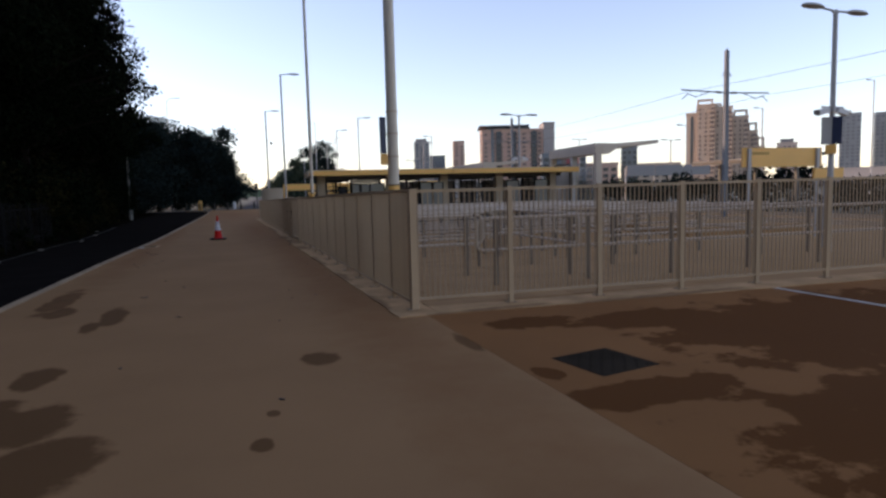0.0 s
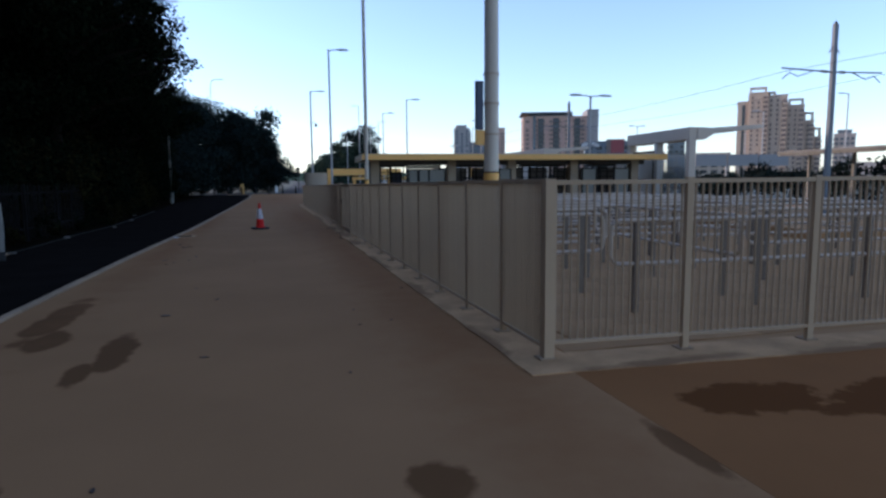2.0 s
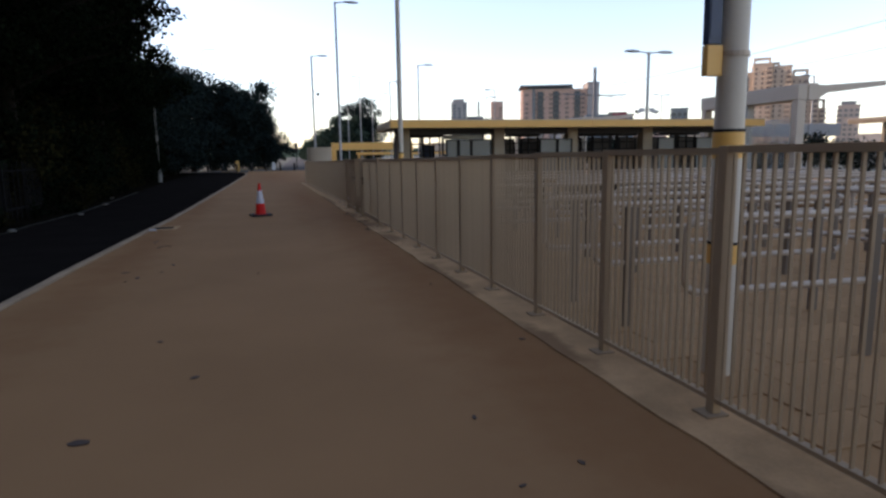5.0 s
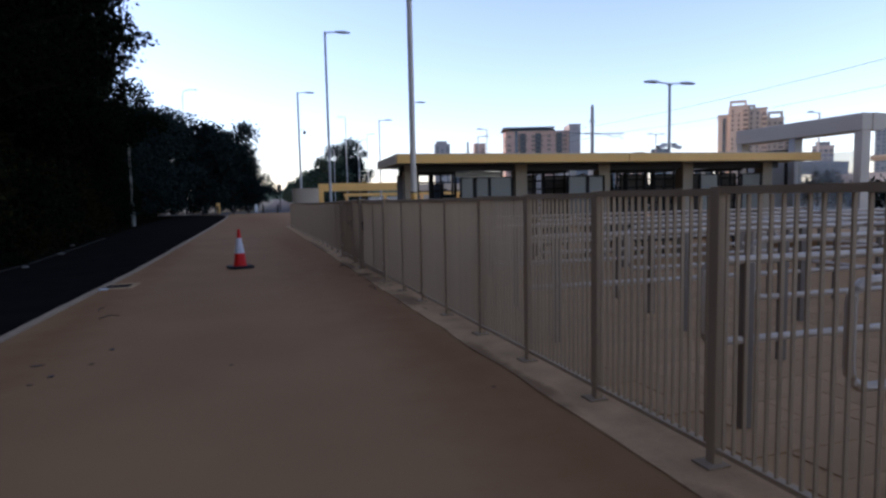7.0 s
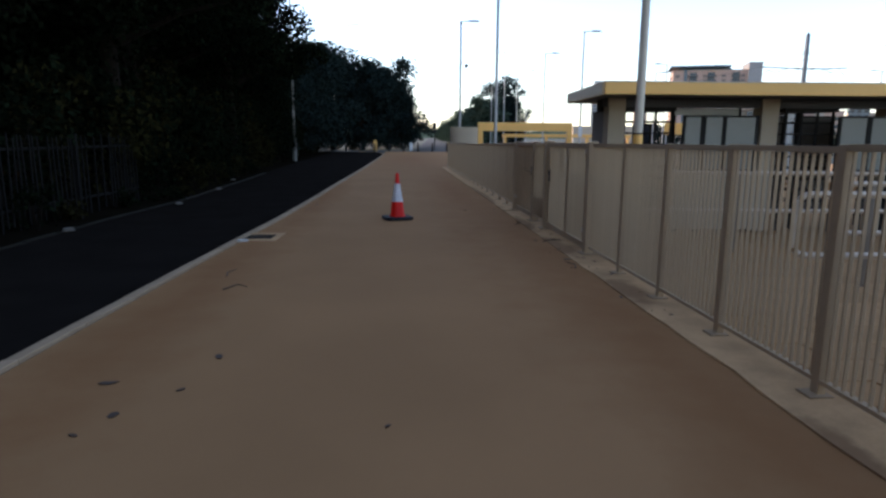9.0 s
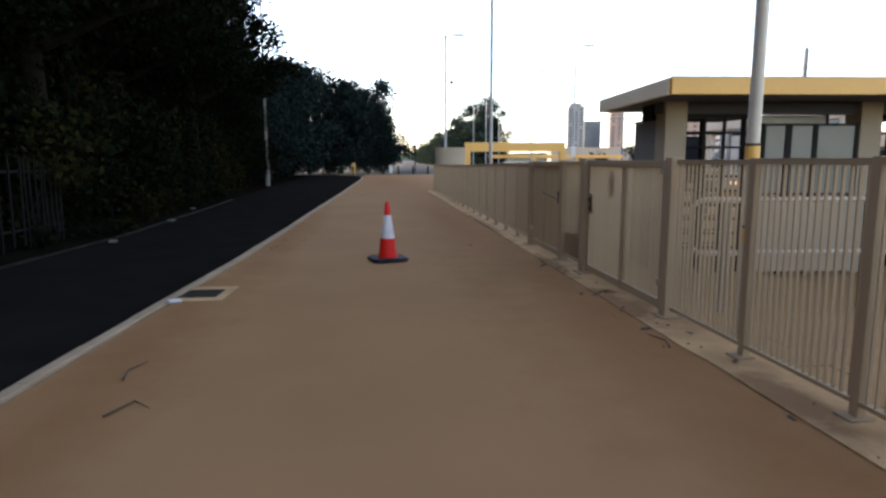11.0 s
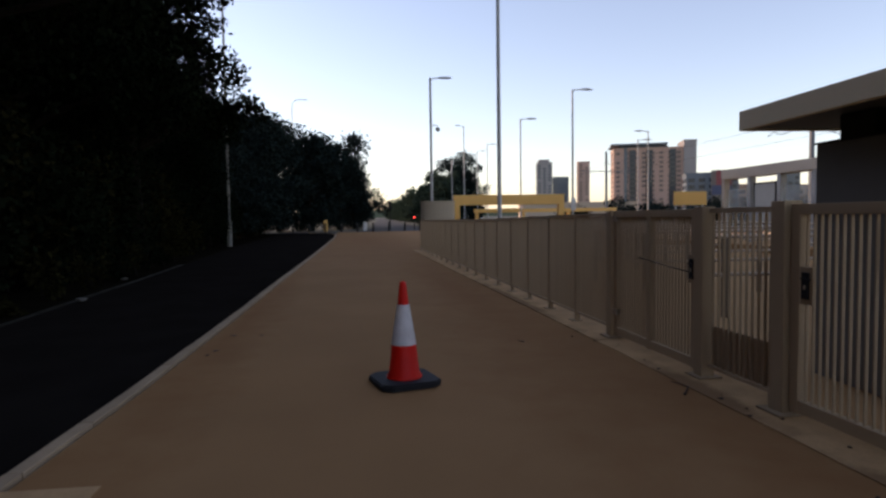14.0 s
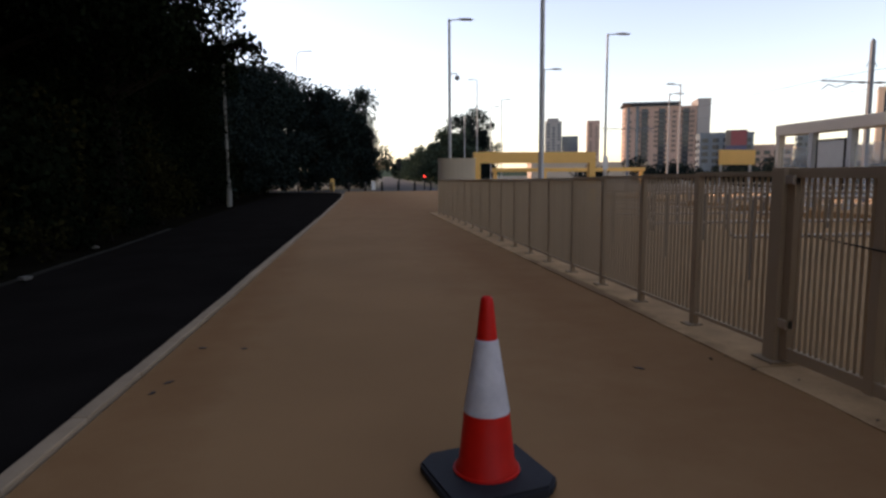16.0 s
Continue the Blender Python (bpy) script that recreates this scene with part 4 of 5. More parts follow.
# ---- far buildings ----
def tower(name, x, y, turn, blocks, label, wall, pane=None, slim=0.3):
    """Blocks: x0, x1, depth, height, bays, storeys, wall material, pier share."""
    t = thing(name, pose(x, y, -0.07, 0, 0, turn), label, "building")
    pane = pane or M_pane
    for x0, x1, y0, d, h, bays, floors, wm in blocks:
        part("wall", box(B(), x0, x1, y0, y0 + d, 0, h), wm, t)
        part("parapet", box(B(), x0 - 0.3, x1 + 0.3, y0 - 0.3, y0 + d + 0.3, h, h + 1.0), wm, t)
        if not bays:
            continue
        fh = (h - 4) / floors
        bw = (x1 - x0) / bays
        me = mesh_of("window", box(B(), -bw * slim, bw * slim, -0.35, 0.25, 0, fh * 0.55), pane)
        ms = mesh_of("window_side", box(B(), -0.35, 0.25, -d * 0.1, d * 0.1, 0, fh * 0.55), pane)
        for i in range(bays):
            for j in range(floors):
                if (i * 7 + j * 3) % 11 == 0:
                    continue
                part("window", me, None, t, m=pose(x0 + bw * (i + 0.5), y0, 3 + fh * j + fh * 0.2))
        for j in range(floors):
            for k in (0.25, 0.75):
                part("window", ms, None, t, m=pose(x0, y0 + d * k, 3 + fh * j + fh * 0.2))
    return t


tw = tower("apartment_tower", 172, 400, -20, [(0, 43, 0, 26, 43, 8, 13, M_brick), (43.05, 50.5, -2, 22, 47, 0, 13, M_stone)], "salmon brick apartment tower with flat overhanging roof", M_brick, M_shade, 0.22)
part("roof", box(B(), -1.8, 33, -3, 26, 45.5, 46.6, 0.2), M_fair, tw, "thin overhanging roof")
part("penthouse", box(B(), 4, 34, 3, 22, 44.0, 45.5), M_winbl, tw)
part("stair_glazing", box(B(), 6.5, 8.2, -0.7, -0.02, 3.0, 44.0), M_winbl, tw, "glazed stair shaft")
for xb in (11.8, 22.2, 36.5):
    # Recess shade is put in as a dark panel in front of the wall.
    part("recess_shade", box(B(), xb - 1.9, xb + 1.9, -0.5, -0.02, 3.5, 42.5), M_pane, tw, "dark glazed panel painted as balcony recess shade")
    for j in range(13):
        part("balcony", box(B(), xb - 2.1, xb + 2.1, -1.6, -0.52, 4.2 + 2.95 * j, 5.1 + 2.95 * j), M_soffit, tw)
tw3 = tower("stepped_tower", 289.2, 332, -41, [(0, 6.4, 2, 22, 48, 0, 15, M_brick2), (6.45, 17, 0, 24, 53, 3, 17, M_brick2), (17.05, 27.5, 1.2, 24, 51, 3, 16, M_brick2), (27.55, 37, 3, 22, 44.5, 3, 14, M_brick2), (37.05, 42.5, 5, 20, 35, 1, 11, M_brick2), (42.55, 47, 7, 18, 25, 1, 8, M_brick2)], "stepped sand-coloured apartment tower with open top frames", M_brick2, M_shade, 0.17)


def roof_frame(x0, x1, y0, z0, z1, thick=0.9, depth=6.0):
    """An open concrete frame on a roof terrace: four posts and a ring beam."""
    bm = B()
    for x in (x0, x1 - thick):
        for y in (y0, y0 + depth - thick):
            box(bm, x, x + thick, y, y + thick, z0, z1)
    for y in (y0, y0 + depth - thick):
        box(bm, x0, x1, y, y + thick, z1 + 0.02, z1 + thick)
    for x in (x0, x1 - thick):
        box(bm, x, x + thick, y0 + thick, y0 + depth - thick, z1 + 0.02, z1 + thick)
    part("roof_frame", bm, M_brick2, tw3)


for x0, x1, y0, z0, z1 in ((6.6, 16.0, 0.4, 54.0, 56.2), (17.2, 21.0, 1.6, 52.0, 53.2), (28.5, 36.5, 3.3, 45.5, 48.4), (37.2, 42.3, 5.3, 36.0, 40.0), (42.7, 46.8, 7.3, 26.0, 30.5)):
    roof_frame(x0, x1, y0, z0, z1)
# A flat dark strip stands in for the shade of a wall recess.
part("slot_shade", box(B(), 2.6, 4.2, 1.72, 2.02, 3, 46.5), M_pane, tw3, "dark strip painted as wall recess shade")
for xb, yb_, nf in ((15.8, -1.5, 16), (26.4, -0.3, 15), (35.8, 1.5, 13), (41.6, 3.5, 10), (46.0, 5.5, 7)):
    # Brown panel carries the balcony recess shade in its colour.
    part("recess_shade", box(B(), xb - 1.7, xb + 1.1, yb_ + 1.0, yb_ + 2.0, 4, 4 + 2.95 * nf), M_shade, tw3, "brown panel painted as balcony recess shade")
    for j in range(nf):
        part("balcony", box(B(), xb - 1.9, xb + 1.7, yb_, yb_ + 1.6, 4.4 + 2.95 * j, 5.5 + 2.95 * j), M_brick2, tw3)
tower("round_topped_tower", 196, 640, -15, [(0, 16, 0, 16, 55, 3, 17, M_stone), (2, 13, 1, 13, 58, 2, 18, M_stone), (17, 33, 3, 14, 40, 5, 12, M_winbl)], "pale office tower beside a lower glazed block", M_stone, M_winbl, 0.25)
tower("slim_tower", 241, 640, -15, [(0, 12, 0, 12, 56, 2, 17, M_brick)], "slim salmon brick tower", M_brick, M_shade, 0.2)
tower("glass_tower", 541, 420, -50, [(0, 16, 0, 16, 63, 4, 18, M_fair)], "tall blue-grey glazed tower", M_stone, M_winbl)
tower("glass_tower", 586, 420, -50, [(0, 16, 0, 16, 65, 4, 18, M_fair)], "tall blue-grey glazed tower", M_stone, M_winbl)
tower("office_block", 370, 334, -48, [(0, 12.4, 0, 12, 29, 4, 8, M_stone), (2, 10, 2, 8, 31.5, 0, 1, M_fair)], "grey office block with a raised roof room", M_stone, M_winbl)
tower("low_block", 168, 306, -25, [(0, 24, 0, 20, 20.5, 5, 5, M_fair), (24.05, 42, 4, 20, 14.5, 4, 3, M_brick)], "low grey commercial block with flat roof", M_stone)
rdb = thing("sign_cube", pose(169.5, 287, -0.07, 0, 0, -32), "red and blue lit sign box on a low block", "sign")
part("box_body", box(B(), 0, 9, 0, 5, 0, 21.5), M_darkbox, rdb)
part("red_panel", box(B(), 2.2, 8.7, -0.3, -0.05, 14.5, 21.0), material("faded_red_panel", (0.24, 0.055, 0.06), 0.6, bump=0), rdb)
part("blue_panel", box(B(), 0.2, 8.7, -0.3, -0.05, 10.0, 14.3), material("blue_panel", (0.05, 0.065, 0.13), 0.6, bump=0), rdb)
tower("low_block", 219, 304, -34, [(0, 32, 0, 20, 14, 6, 3, M_brick2), (0, 8.5, -1, 16, 24, 3, 7, M_winbl)], "long low sand-coloured block", M_brick2)
tower("long_shed", 300, 260, -50, [(0, 120, 0, 30, 8, 0, 3, M_stone)], "long low pale shed by the tracks", M_stone)
tower("long_shed", 90, 330, -10, [(0, 60, 0, 20, 7, 0, 3, M_brick2)], "low far shed behind shrubs", M_brick2)
hill = B()
bmesh.ops.create_grid(hill, x_segments=60, y_segments=6, size=1)
for v in hill.verts:
    f = max(0.0, 1 - v.co.y ** 2)
    v.co = Vector((350 + v.co.x * 1500, 2100 + v.co.y * 220, -0.1 + f * (22 + 16 * noise.noise((v.co.x * 3, 0, 5)))))
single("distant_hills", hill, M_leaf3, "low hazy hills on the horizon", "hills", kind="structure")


# ---- trees ----
def leaf_mesh(name, blobs, n, size, mat, seed, droop=0.3):
    """Many small pointed leaves scattered through the blobs (centre, radii); thicker towards their outsides."""
    rs = np.random.RandomState(seed)
    w = np.array([b[3] * b[4] * b[5] for b in blobs]) ** 0.75
    pick = rs.choice(len(blobs), n, p=w / w.sum())
    bl = np.array(blobs)[pick]
    d = rs.normal(size=(n, 3))
    d /= np.linalg.norm(d, axis=1)[:, None]
    rad = rs.uniform(0.12, 1.0, n) ** 0.5 * rs.uniform(0.75, 1.12, n)
    c = bl[:, :3] + d * bl[:, 3:] * rad[:, None]
    a = rs.normal(size=(n, 3))
    a[:, 2] -= droop
    a /= np.linalg.norm(a, axis=1)[:, None]
    b = np.cross(a, rs.normal(size=(n, 3)))
    b /= np.linalg.norm(b, axis=1)[:, None]
    s = (size * rs.uniform(0.6, 1.4, n))[:, None]
    v = np.stack([c, c + a * s * 0.5 + b * s * 0.32, c + a * s, c + a * s * 0.5 - b * s * 0.32], 1).reshape(-1, 3)
    me = bpy.data.meshes.new(name)
    me.from_pydata(v.tolist(), [], np.arange(4 * n).reshape(-1, 4).tolist())
    me.materials.append(mat)
    return me


def tree_parts(h, r, seed, n, size, mat, low=0.22, boughs=()):
    rnd = random.Random(seed)
    bm = B()
    top = Vector((rnd.uniform(-.4, .4), rnd.uniform(-.4, .4), h * 0.8))
    tr = h * 0.018 + 0.05
    pipe(bm, [(0, 0, -0.05), (0.04, 0.02, h * 0.12), (top.x * .4, top.y * .4, h * 0.4), tuple(top)], [tr * 1.5, tr, tr * 0.75, tr * 0.2], 9)
    blobs = []
    for i in range(11):
        z = h * (low + (0.82 - low) * i / 10)
        w = 2.4 * i + rnd.uniform(-.5, .5)
        reach = r * (0.55 + 0.45 * math.sin(math.pi * min(1, (i + 2.5) / 11))) * rnd.uniform(0.6, 1.0)
        p = Vector((math.cos(w) * reach, math.sin(w) * reach, z + h * 0.10))
        s = top * (z / h) * 0.5
        s.z = z * 0.85
        pipe(bm, [tuple(s), tuple((s + p) / 2 + Vector((0, 0, 0.2))), tuple(p)], [tr * 0.45, tr * 0.28, tr * 0.08], 6)
        k = r * rnd.uniform(0.36, 0.55)
        blobs.append((p.x, p.y, p.z, k, k, k * rnd.uniform(0.7, 1.0)))
        for _ in range(2):
            q = p + Vector((rnd.uniform(-1, 1), rnd.uniform(-1, 1), rnd.uniform(-.6, .9))) * k
            blobs.append((q.x, q.y, q.z, k * .5, k * .5, k * .42))
    for x, y, z, k in boughs:
        pipe(bm, [(top.x * z / h * 0.5, top.y * z / h * 0.5, z * 0.72), (x * 0.5, y * 0.5, z * 0.9), (x, y, z)], [tr * 0.4, tr * 0.25, tr * 0.07], 6)
        blobs.append((x, y, z, k, k, k * 0.85))
        for _ in range(3):
            blobs.append((x + rnd.uniform(-.9, .9) * k, y + rnd.uniform(-.9, .9) * k, z + rnd.uniform(-.8, .7) * k, k * .42, k * .42, k * .32))
    blobs.append((0, 0, h * 0.55, r * 0.6, r * 0.6, h * 0.28))
    blobs.append((top.x, top.y, h * 0.86, r * 0.42, r * 0.42, h * 0.12))
    return mesh_of("trunk", bm, M_bark, True), leaf_mesh("crown", blobs, n, size, mat, seed)


def make_tree(x, y, kit, turn, scale, label, group):
    t = thing("tree", pose(x, y, -0.06, 0, 0, turn), label, "tree", group)
    part("trunk", kit[0], None, t, m=Matrix.Diagonal((scale, scale, scale, 1)))
    part("crown", kit[1], None, t, m=Matrix.Diagonal((scale, scale, scale, 1)))
    return t


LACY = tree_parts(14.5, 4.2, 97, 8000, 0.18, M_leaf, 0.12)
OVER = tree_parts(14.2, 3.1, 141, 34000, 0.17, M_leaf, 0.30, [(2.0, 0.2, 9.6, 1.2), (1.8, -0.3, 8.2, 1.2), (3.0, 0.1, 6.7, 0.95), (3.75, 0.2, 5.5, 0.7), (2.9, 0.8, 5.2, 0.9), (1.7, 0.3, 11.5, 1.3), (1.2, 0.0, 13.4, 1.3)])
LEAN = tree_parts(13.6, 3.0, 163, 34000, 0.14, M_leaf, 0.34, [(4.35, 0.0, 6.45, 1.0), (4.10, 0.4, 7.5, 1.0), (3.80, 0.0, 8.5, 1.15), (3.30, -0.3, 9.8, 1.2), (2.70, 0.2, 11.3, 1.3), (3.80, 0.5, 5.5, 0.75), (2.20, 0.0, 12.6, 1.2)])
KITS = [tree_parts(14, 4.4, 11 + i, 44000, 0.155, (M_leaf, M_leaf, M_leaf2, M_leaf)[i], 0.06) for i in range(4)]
BLOCK_KITS = [tree_parts(14, 4.6, 71 + i, 7000, 0.48, M_leaf, 0.04) for i in range(2)]
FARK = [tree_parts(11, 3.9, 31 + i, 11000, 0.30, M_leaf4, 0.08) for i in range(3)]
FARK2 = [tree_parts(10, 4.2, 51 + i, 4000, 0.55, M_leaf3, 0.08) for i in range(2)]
rnd = random.Random(5)
belt = []
y = -12.0
while y < 37:
    belt.append((-10.2 + rnd.uniform(-.5, .3), y, rnd.choice(KITS), rnd.uniform(0.95, 1.15)))
    y += rnd.uniform(4.4, 5.2)
# Rows hidden behind the belt, added to block low sun and sky gaps.
for row, x in enumerate((-14.5, -19.0, -23.5)):
    y = -16.0 - row
    while y < (62 if row == 0 else 74):
        belt.append((x + rnd.uniform(-1, 1), y, rnd.choice(BLOCK_KITS), rnd.uniform(1.0, 1.2)))
        y += rnd.uniform(4.0, 5.0)
belt += [(-10.6, 41.5, KITS[1], 0.9), (-8.0, 40.5, OVER, 1.0), (-8.1, 29.0, LEAN, 1.0), (-10.4, 36.0, LACY, 1.15), (-9.2, 48.0, KITS[3], 0.66), (-9.0, 51.5, KITS[0], 0.62)]
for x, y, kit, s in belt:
    make_tree(x, y, kit, 0.0 if kit in (OVER, LEAN) else rnd.uniform(0, 360), s, "dense dark broadleaf tree, front or added back row of the belt", "roadside tree belt")
y = 57.0
while y < 83:
    make_tree(lerp(LEFT, y) - 1.9 + rnd.uniform(-.5, .4), y, rnd.choice(FARK), rnd.uniform(0, 360), rnd.uniform(0.86, 1.14) * lerp([(55, 0.68), (66, 0.84), (83, 1.0)], y), "dark broadleaf tree in the distant roadside row", "distant tree row")
    make_tree(lerp(LEFT, y) - 7 + rnd.uniform(-.7, .7), y + 2, rnd.choice(FARK), rnd.uniform(0, 360), rnd.uniform(0.78, 0.9), "dark broadleaf tree in the distant roadside row", "distant tree row")
    y += rnd.uniform(4.6, 5.6)
for i in range(8):
    make_tree(-11 - 4.2 * i, 95 + rnd.uniform(-2, 2), rnd.choice(FARK), rnd.uniform(0, 360), rnd.uniform(0.8, 1.0), "dark broadleaf tree beyond the side road", "trees beyond the side road")
for x, y, kit, turn, k in ((-8.6, 92.0, 0, 20, 1.06), (-5.0, 94.5, 1, 200, 1.13), (-1.6, 99.0, 2, 75, 1.06), (-3.6, 104.0, 0, 130, 1.04), (0.2, 104.5, 1, 310, 0.72), (-6.5, 101.0, 2, 10, 1.0), (-1.6, 112.0, 0, 250, 0.95), (0.8, 121.0, 2, 160, 0.62), (-2.4, 124.0, 1, 60, 1.0), (1.6, 138.0, 0, 290, 0.5), (-3.0, 140.0, 1, 15, 1.0), (2.8, 158.0, 2, 100, 0.5)):
    make_tree(x, y, FARK[kit], turn, k, "dark broadleaf tree in the distant roadside row", "distant tree row")
y = 108.0
while y < 420:
    make_tree(8.6 + 0.047 * y + rnd.uniform(-1, 1), y, rnd.choice(FARK2), rnd.uniform(0, 360), rnd.uniform(0.62, 0.82), "low green roadside tree far down the road", "far roadside trees")
    y += rnd.uniform(6, 9)
make_tree(15.6, 112, FARK[1], 40, 1.0, "taller lone tree by the road junction", "far roadside trees")
make_tree(18.4, 113, FARK[2], 140, 0.7, "taller lone tree by the road junction", "far roadside trees")


def shrub(x, y, r, h, seed, mat, n=1600, size=0.16, label="dark shrub at the foot of the trees", group="undergrowth", name="shrub"):
    rn = random.Random(seed)
    blobs = [(rn.uniform(-r, r) * .6, rn.uniform(-r, r) * .6, h * rn.uniform(0.2, 0.75), r * rn.uniform(.35, .6), r * rn.uniform(.35, .6), h * rn.uniform(.2, .4)) for _ in range(6)]
    ob = thing(name, pose(x, y, -0.03), label, "shrub", group)
    for b in blobs[:3]:
        part("stem", pipe(B(), [(0, 0, 0), (b[0] * .5, b[1] * .5, b[2] * .6), b[:3]], [0.03, 0.02, 0.006], 5), M_bark, ob)
    part("foliage", leaf_mesh("foliage", blobs, n, size, mat, seed), None, ob)


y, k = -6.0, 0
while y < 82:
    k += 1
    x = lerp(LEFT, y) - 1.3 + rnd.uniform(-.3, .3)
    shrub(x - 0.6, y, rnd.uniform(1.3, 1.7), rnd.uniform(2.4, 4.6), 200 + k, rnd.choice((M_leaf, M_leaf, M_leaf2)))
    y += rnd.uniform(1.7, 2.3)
for i in range(13):
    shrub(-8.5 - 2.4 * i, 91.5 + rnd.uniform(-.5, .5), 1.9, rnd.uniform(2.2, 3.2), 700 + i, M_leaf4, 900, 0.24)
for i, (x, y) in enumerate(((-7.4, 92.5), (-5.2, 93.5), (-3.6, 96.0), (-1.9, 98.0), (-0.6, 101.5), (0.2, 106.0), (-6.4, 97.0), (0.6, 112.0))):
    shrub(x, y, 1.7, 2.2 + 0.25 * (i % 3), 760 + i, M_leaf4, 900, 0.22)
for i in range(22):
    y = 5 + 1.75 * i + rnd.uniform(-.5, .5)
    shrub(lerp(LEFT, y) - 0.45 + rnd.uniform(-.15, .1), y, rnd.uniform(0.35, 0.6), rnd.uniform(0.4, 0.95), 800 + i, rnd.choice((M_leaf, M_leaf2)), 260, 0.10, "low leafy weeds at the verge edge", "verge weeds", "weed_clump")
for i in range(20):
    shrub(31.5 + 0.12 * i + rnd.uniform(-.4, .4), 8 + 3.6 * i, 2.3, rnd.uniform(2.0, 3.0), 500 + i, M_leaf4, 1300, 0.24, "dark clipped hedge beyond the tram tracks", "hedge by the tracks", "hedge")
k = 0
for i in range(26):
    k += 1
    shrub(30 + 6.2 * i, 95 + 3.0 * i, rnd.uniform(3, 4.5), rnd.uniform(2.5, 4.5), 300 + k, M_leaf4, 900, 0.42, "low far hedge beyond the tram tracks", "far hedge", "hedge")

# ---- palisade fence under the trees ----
PALE = mesh_of("pale", box(B(), -0.010, 0.010, -0.022, 0.022, 0, 1.62, 0.0, 0.15), M_palisade)
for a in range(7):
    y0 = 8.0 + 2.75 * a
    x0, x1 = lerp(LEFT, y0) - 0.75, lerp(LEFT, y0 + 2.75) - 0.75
    pf = thing("palisade_panel", pose(x0, y0, -0.03, 0, 0, math.degrees(math.atan2(x0 - x1, 2.75))), "steel palisade fence panel, tree shade put in its colour", "fence panel", "palisade fence bays")
    part("post", box(B(), -0.05, 0.05, -0.04, 0.04, 0, 1.7), M_palisade, pf)
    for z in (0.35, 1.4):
        part("rail", box(B(), -0.05, -0.014, 0, 2.7, z, z + 0.05), M_palisade, pf)
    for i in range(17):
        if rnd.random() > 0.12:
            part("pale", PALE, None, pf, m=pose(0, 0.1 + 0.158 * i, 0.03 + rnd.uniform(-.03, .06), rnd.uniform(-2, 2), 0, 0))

# ---- kerb stones ----
y = -8.0
KS = mesh_of("kerb_stone", box(B(), -0.052, 0.052, 0, 0.91, -0.08, 0.022, 0.008), M_kerb)
kerb = thing("kerb", pose(0, 0, 0), "pale concrete edging stones along the footpath", "kerb", kind="structure")
while y < 76:
    x0, x1 = kx(y), kx(y + 0.915)
    part("kerb_stone", KS, None, kerb, m=pose(x0 - 0.085, y, random.uniform(-0.003, 0.003), 0, 0, math.degrees(math.atan2(x0 - x1, 0.915)) + random.uniform(-.25, .25)))
    y += 0.915
y = 76.0
while y < 84:
    x0, x1 = kx(y), kx(y + 0.9)
    part("kerb_stone", KS, None, kerb, m=pose(x0 - 0.085, y, 0, 0, 0, math.degrees(math.atan2(x0 - x1, 0.915))))
    y += 0.9
KS2 = mesh_of("kerb_stone", box(B(), -0.06, 0.06, 0, 0.91, -0.08, 0.018, 0.012), material("dark_mottled_edging", (0.022, 0.018, 0.012), 0.95, vary=0.4, fine=40, coarse=3, bump=0.3, spec=0.1))
KS3 = mesh_of("kerb_stone", box(B(), -0.06, 0.06, 0, 0.91, -0.08, 0.024, 0.012), M_kerb)
edge = thing("kerb", pose(0, 0, 0), "old dark mottled concrete edging along the verge", "kerb", kind="structure")
y = -8.0
while y < 40:
    x0, x1 = lerp(LEFT, y), lerp(LEFT, y + 0.915)
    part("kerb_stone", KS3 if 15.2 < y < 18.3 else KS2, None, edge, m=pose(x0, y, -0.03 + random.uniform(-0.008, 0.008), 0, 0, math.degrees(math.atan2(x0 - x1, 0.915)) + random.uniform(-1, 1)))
    y += 0.915

# ---- paving slabs of the plaza ----
SLAB = mesh_of("paving_slab", box(B(), 0.004, 0.596, 0.004, 0.396, -0.02, 0.0, 0.004), material("tan_paving_slab", (0.41, 0.238, 0.112), 0.95, vary=0.12, fine=70, coarse=2, bump=0.08, spec=0.05, per_object=0.10))
for j in range(33):
    for i in range(9):
        part("paving_slab", SLAB, None, plaza, m=pose(2.66 + 0.6 * i + (0.3 if j % 2 else 0.0), 6.32 + 0.4 * j, random.uniform(-0.003, 0.001)))

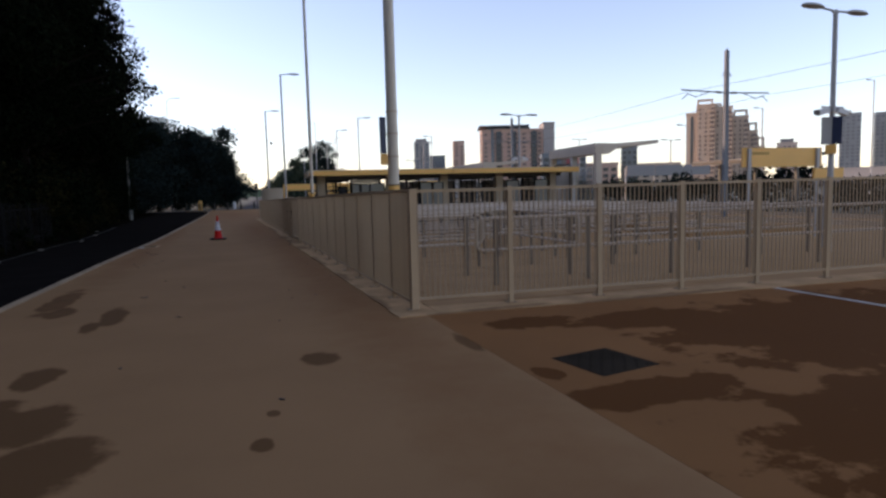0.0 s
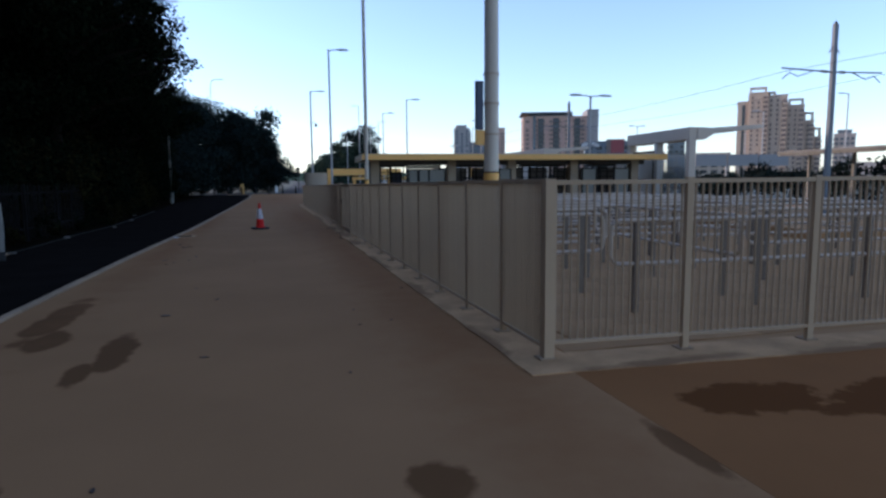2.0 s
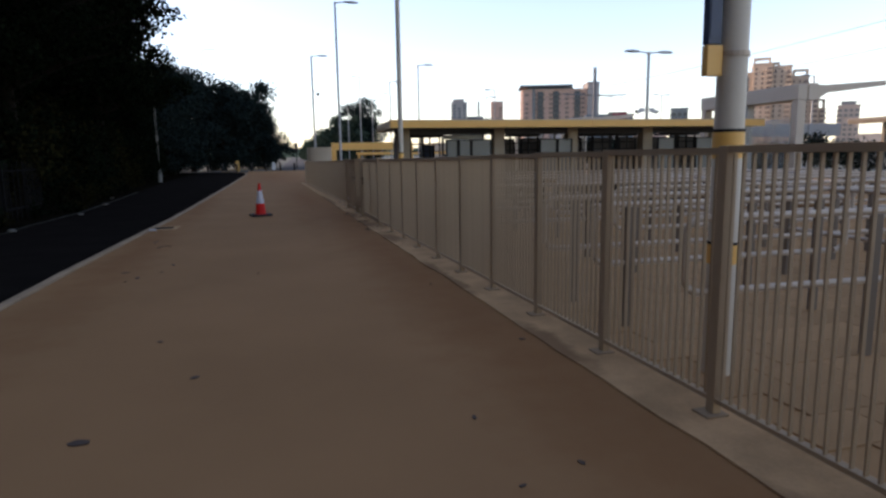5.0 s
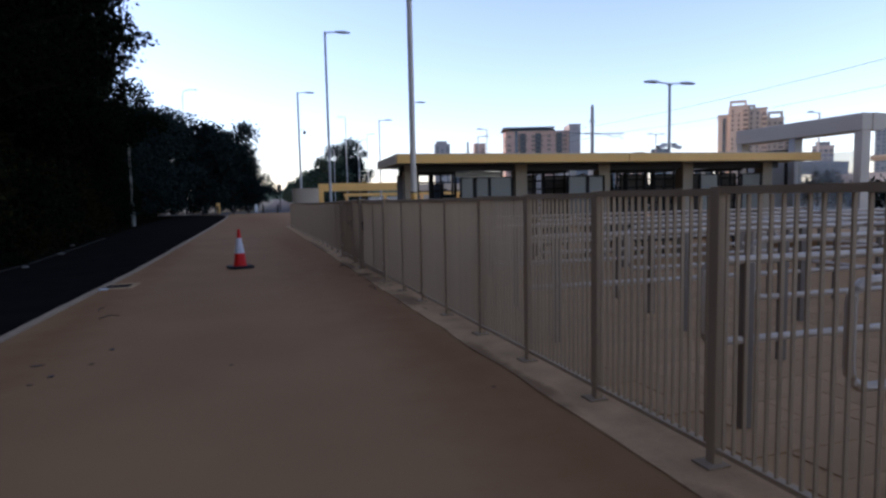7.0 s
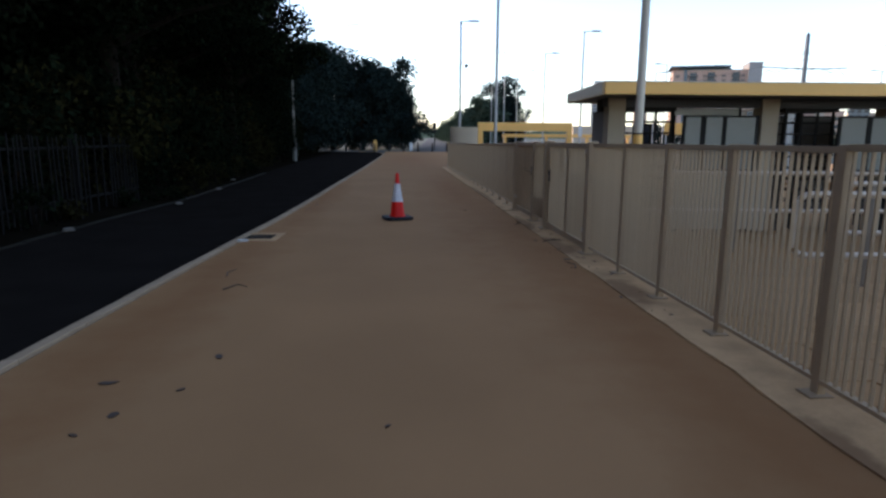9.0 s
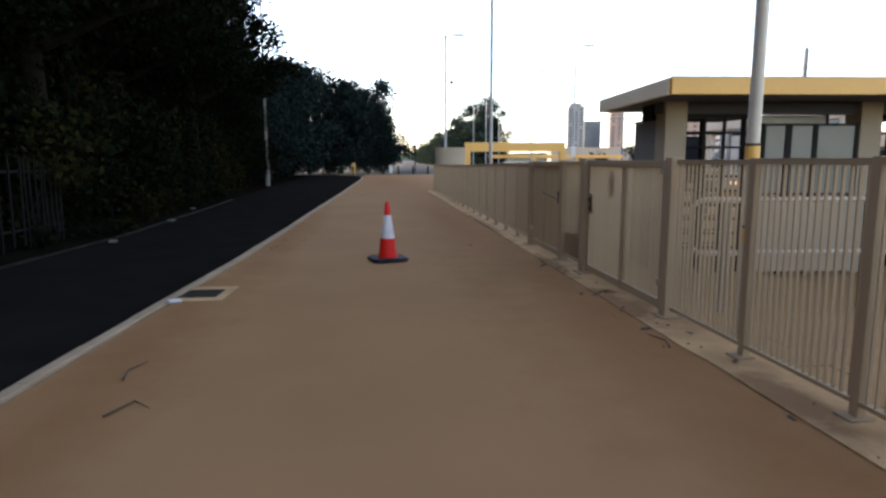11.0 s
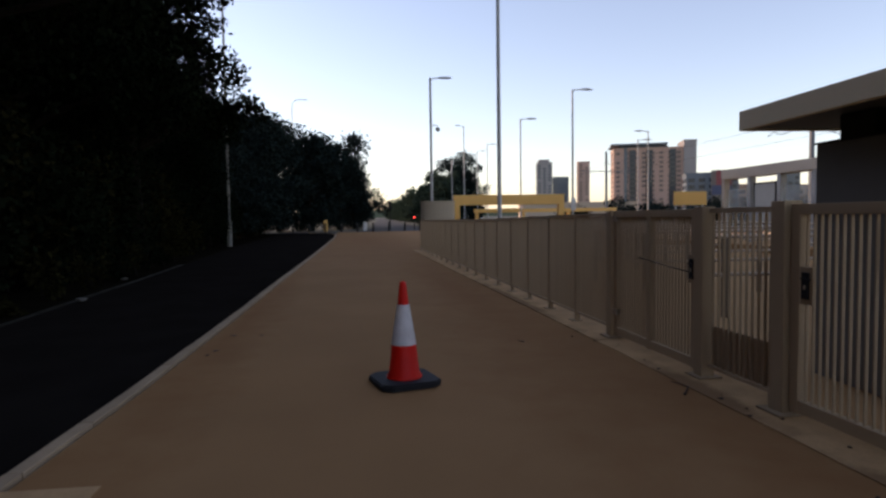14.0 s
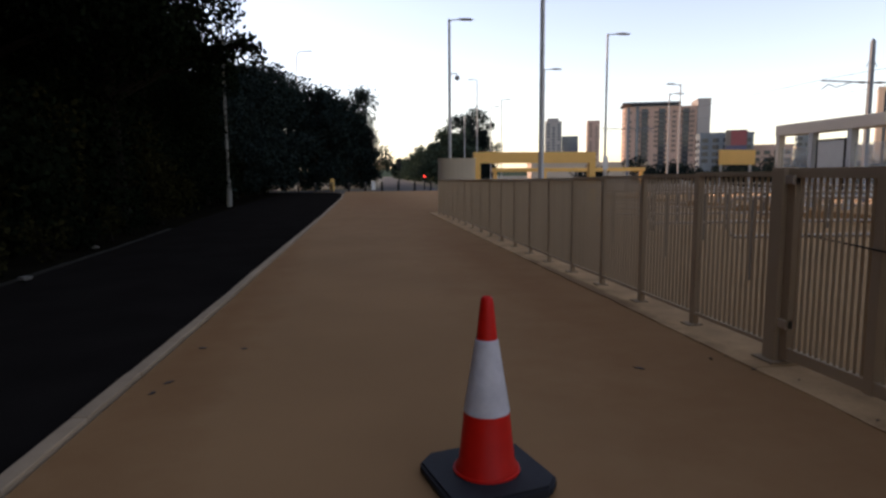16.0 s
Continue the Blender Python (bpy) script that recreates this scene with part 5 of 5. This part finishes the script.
# ---- fallen leaves, twigs and litter ----
for i, (x, y, s) in enumerate(((-1.4, 9.34, 0.13), (-0.85, 10.3, 0.08), (0.94, 8.95, 0.05), (1.3, 8.22, 0.05), (-1.25, 11.4, 0.06), (-2.29, 15.34, 0.11), (-1.76, 15.2, 0.05), (-2.03, 14.84, 0.09), (-1.69, 15.82, 0.08), (-2.14, 14.59, 0.05), (1.99, 19.47, 0.12), (2.24, 18.41, 0.07), (2.0, 17.42, 0.07), (2.28, 19.2, 0.06), (-2.34, 26.53, 0.07), (-1.97, 26.45, 0.06), (-2.37, 25.6, 0.07), (-2.42, 25.38, 0.06), (1.21, 25.35, 0.07), (-0.75, 7.2, 0.07), (0.9, 8.1, 0.04), (-0.4, 14.6, 0.04), (-1.1, 4.6, 0.05), (0.3, 3.0, 0.05), (1.9, 10.4, 0.05), (1.75, 13.0, 0.04), (0.55, 6.3, 0.04))):
    bm = B()
    m = 7
    ring = [(s * math.cos(6.28 * k / m) * random.uniform(.6, 1.1), s * 0.5 * math.sin(6.28 * k / m) * random.uniform(.6, 1.1)) for k in range(m)]
    slab(bm, [(0.7 * a, 0.7 * b) for a, b in ring], 0.001, 0.005)
    for v in bm.verts:
        v.co.z += random.uniform(0, 0.004)
    z = 0.024 if x > 2.06 else 0.0
    single("fallen_leaf", bm, M_deadleaf, "dry brown fallen leaf on the footpath", "leaf", pose(x, y, z, 0, 0, 37 * i), "fallen leaves")
for i, pts in enumerate((((-2.36, 18.55), (-2.40, 18.75), (-2.33, 18.95)), ((-2.22, 17.88), (-2.12, 18.12), (-1.98, 17.98)), ((1.92, 18.85), (1.98, 19.05), (1.90, 19.25)), ((1.99, 20.9), (2.2, 21.1), (2.3, 21.0)), ((1.9, 22.9), (2.05, 23.1), (2.0, 23.3)))):
    single("twig", pipe(B(), [(a, b, 0.016) for a, b in pts], [0.008, 0.007, 0.003], 5), M_deadleaf, "thin dry twig lying on the footpath", "twig", group="twigs")
bm = B()
for i in range(28):
    y = random.uniform(16.5, 25.5)
    x = 2.10 + abs(random.gauss(0, 0.10)) if i % 3 else 1.98 + random.uniform(-.12, .1)
    s = random.uniform(0.006, 0.026)
    w = random.uniform(0, 6.28)
    slab(bm, [(x + s * math.cos(w + k * 2.1) * random.uniform(.6, 1.2), y + s * math.sin(w + k * 2.1) * random.uniform(.6, 1.2)) for k in range(3)], 0.010, 0.018)
single("leaf_debris", bm, M_deadleaf, "scatter of dry leaf crumbs along the plinth", "debris", kind="stuff")
for i in range(5):
    y = 18 + 4.3 * i
    x = lerp(LEFT, y) - random.uniform(-0.5, 0.5)
    bm = B()
    box(bm, -0.07, 0.07, -0.05, 0.05, 0, 0.03, 0.01)
    for v in bm.verts:
        v.co += Vector((random.uniform(-.03, .03), random.uniform(-.03, .03), max(0, v.co.z) * random.uniform(0, 1)))
    single("litter", bm, M_litter, "small pale scrap of litter on the verge", "litter", pose(x, y, -0.0, 0, 0, 50 * i), "verge litter")
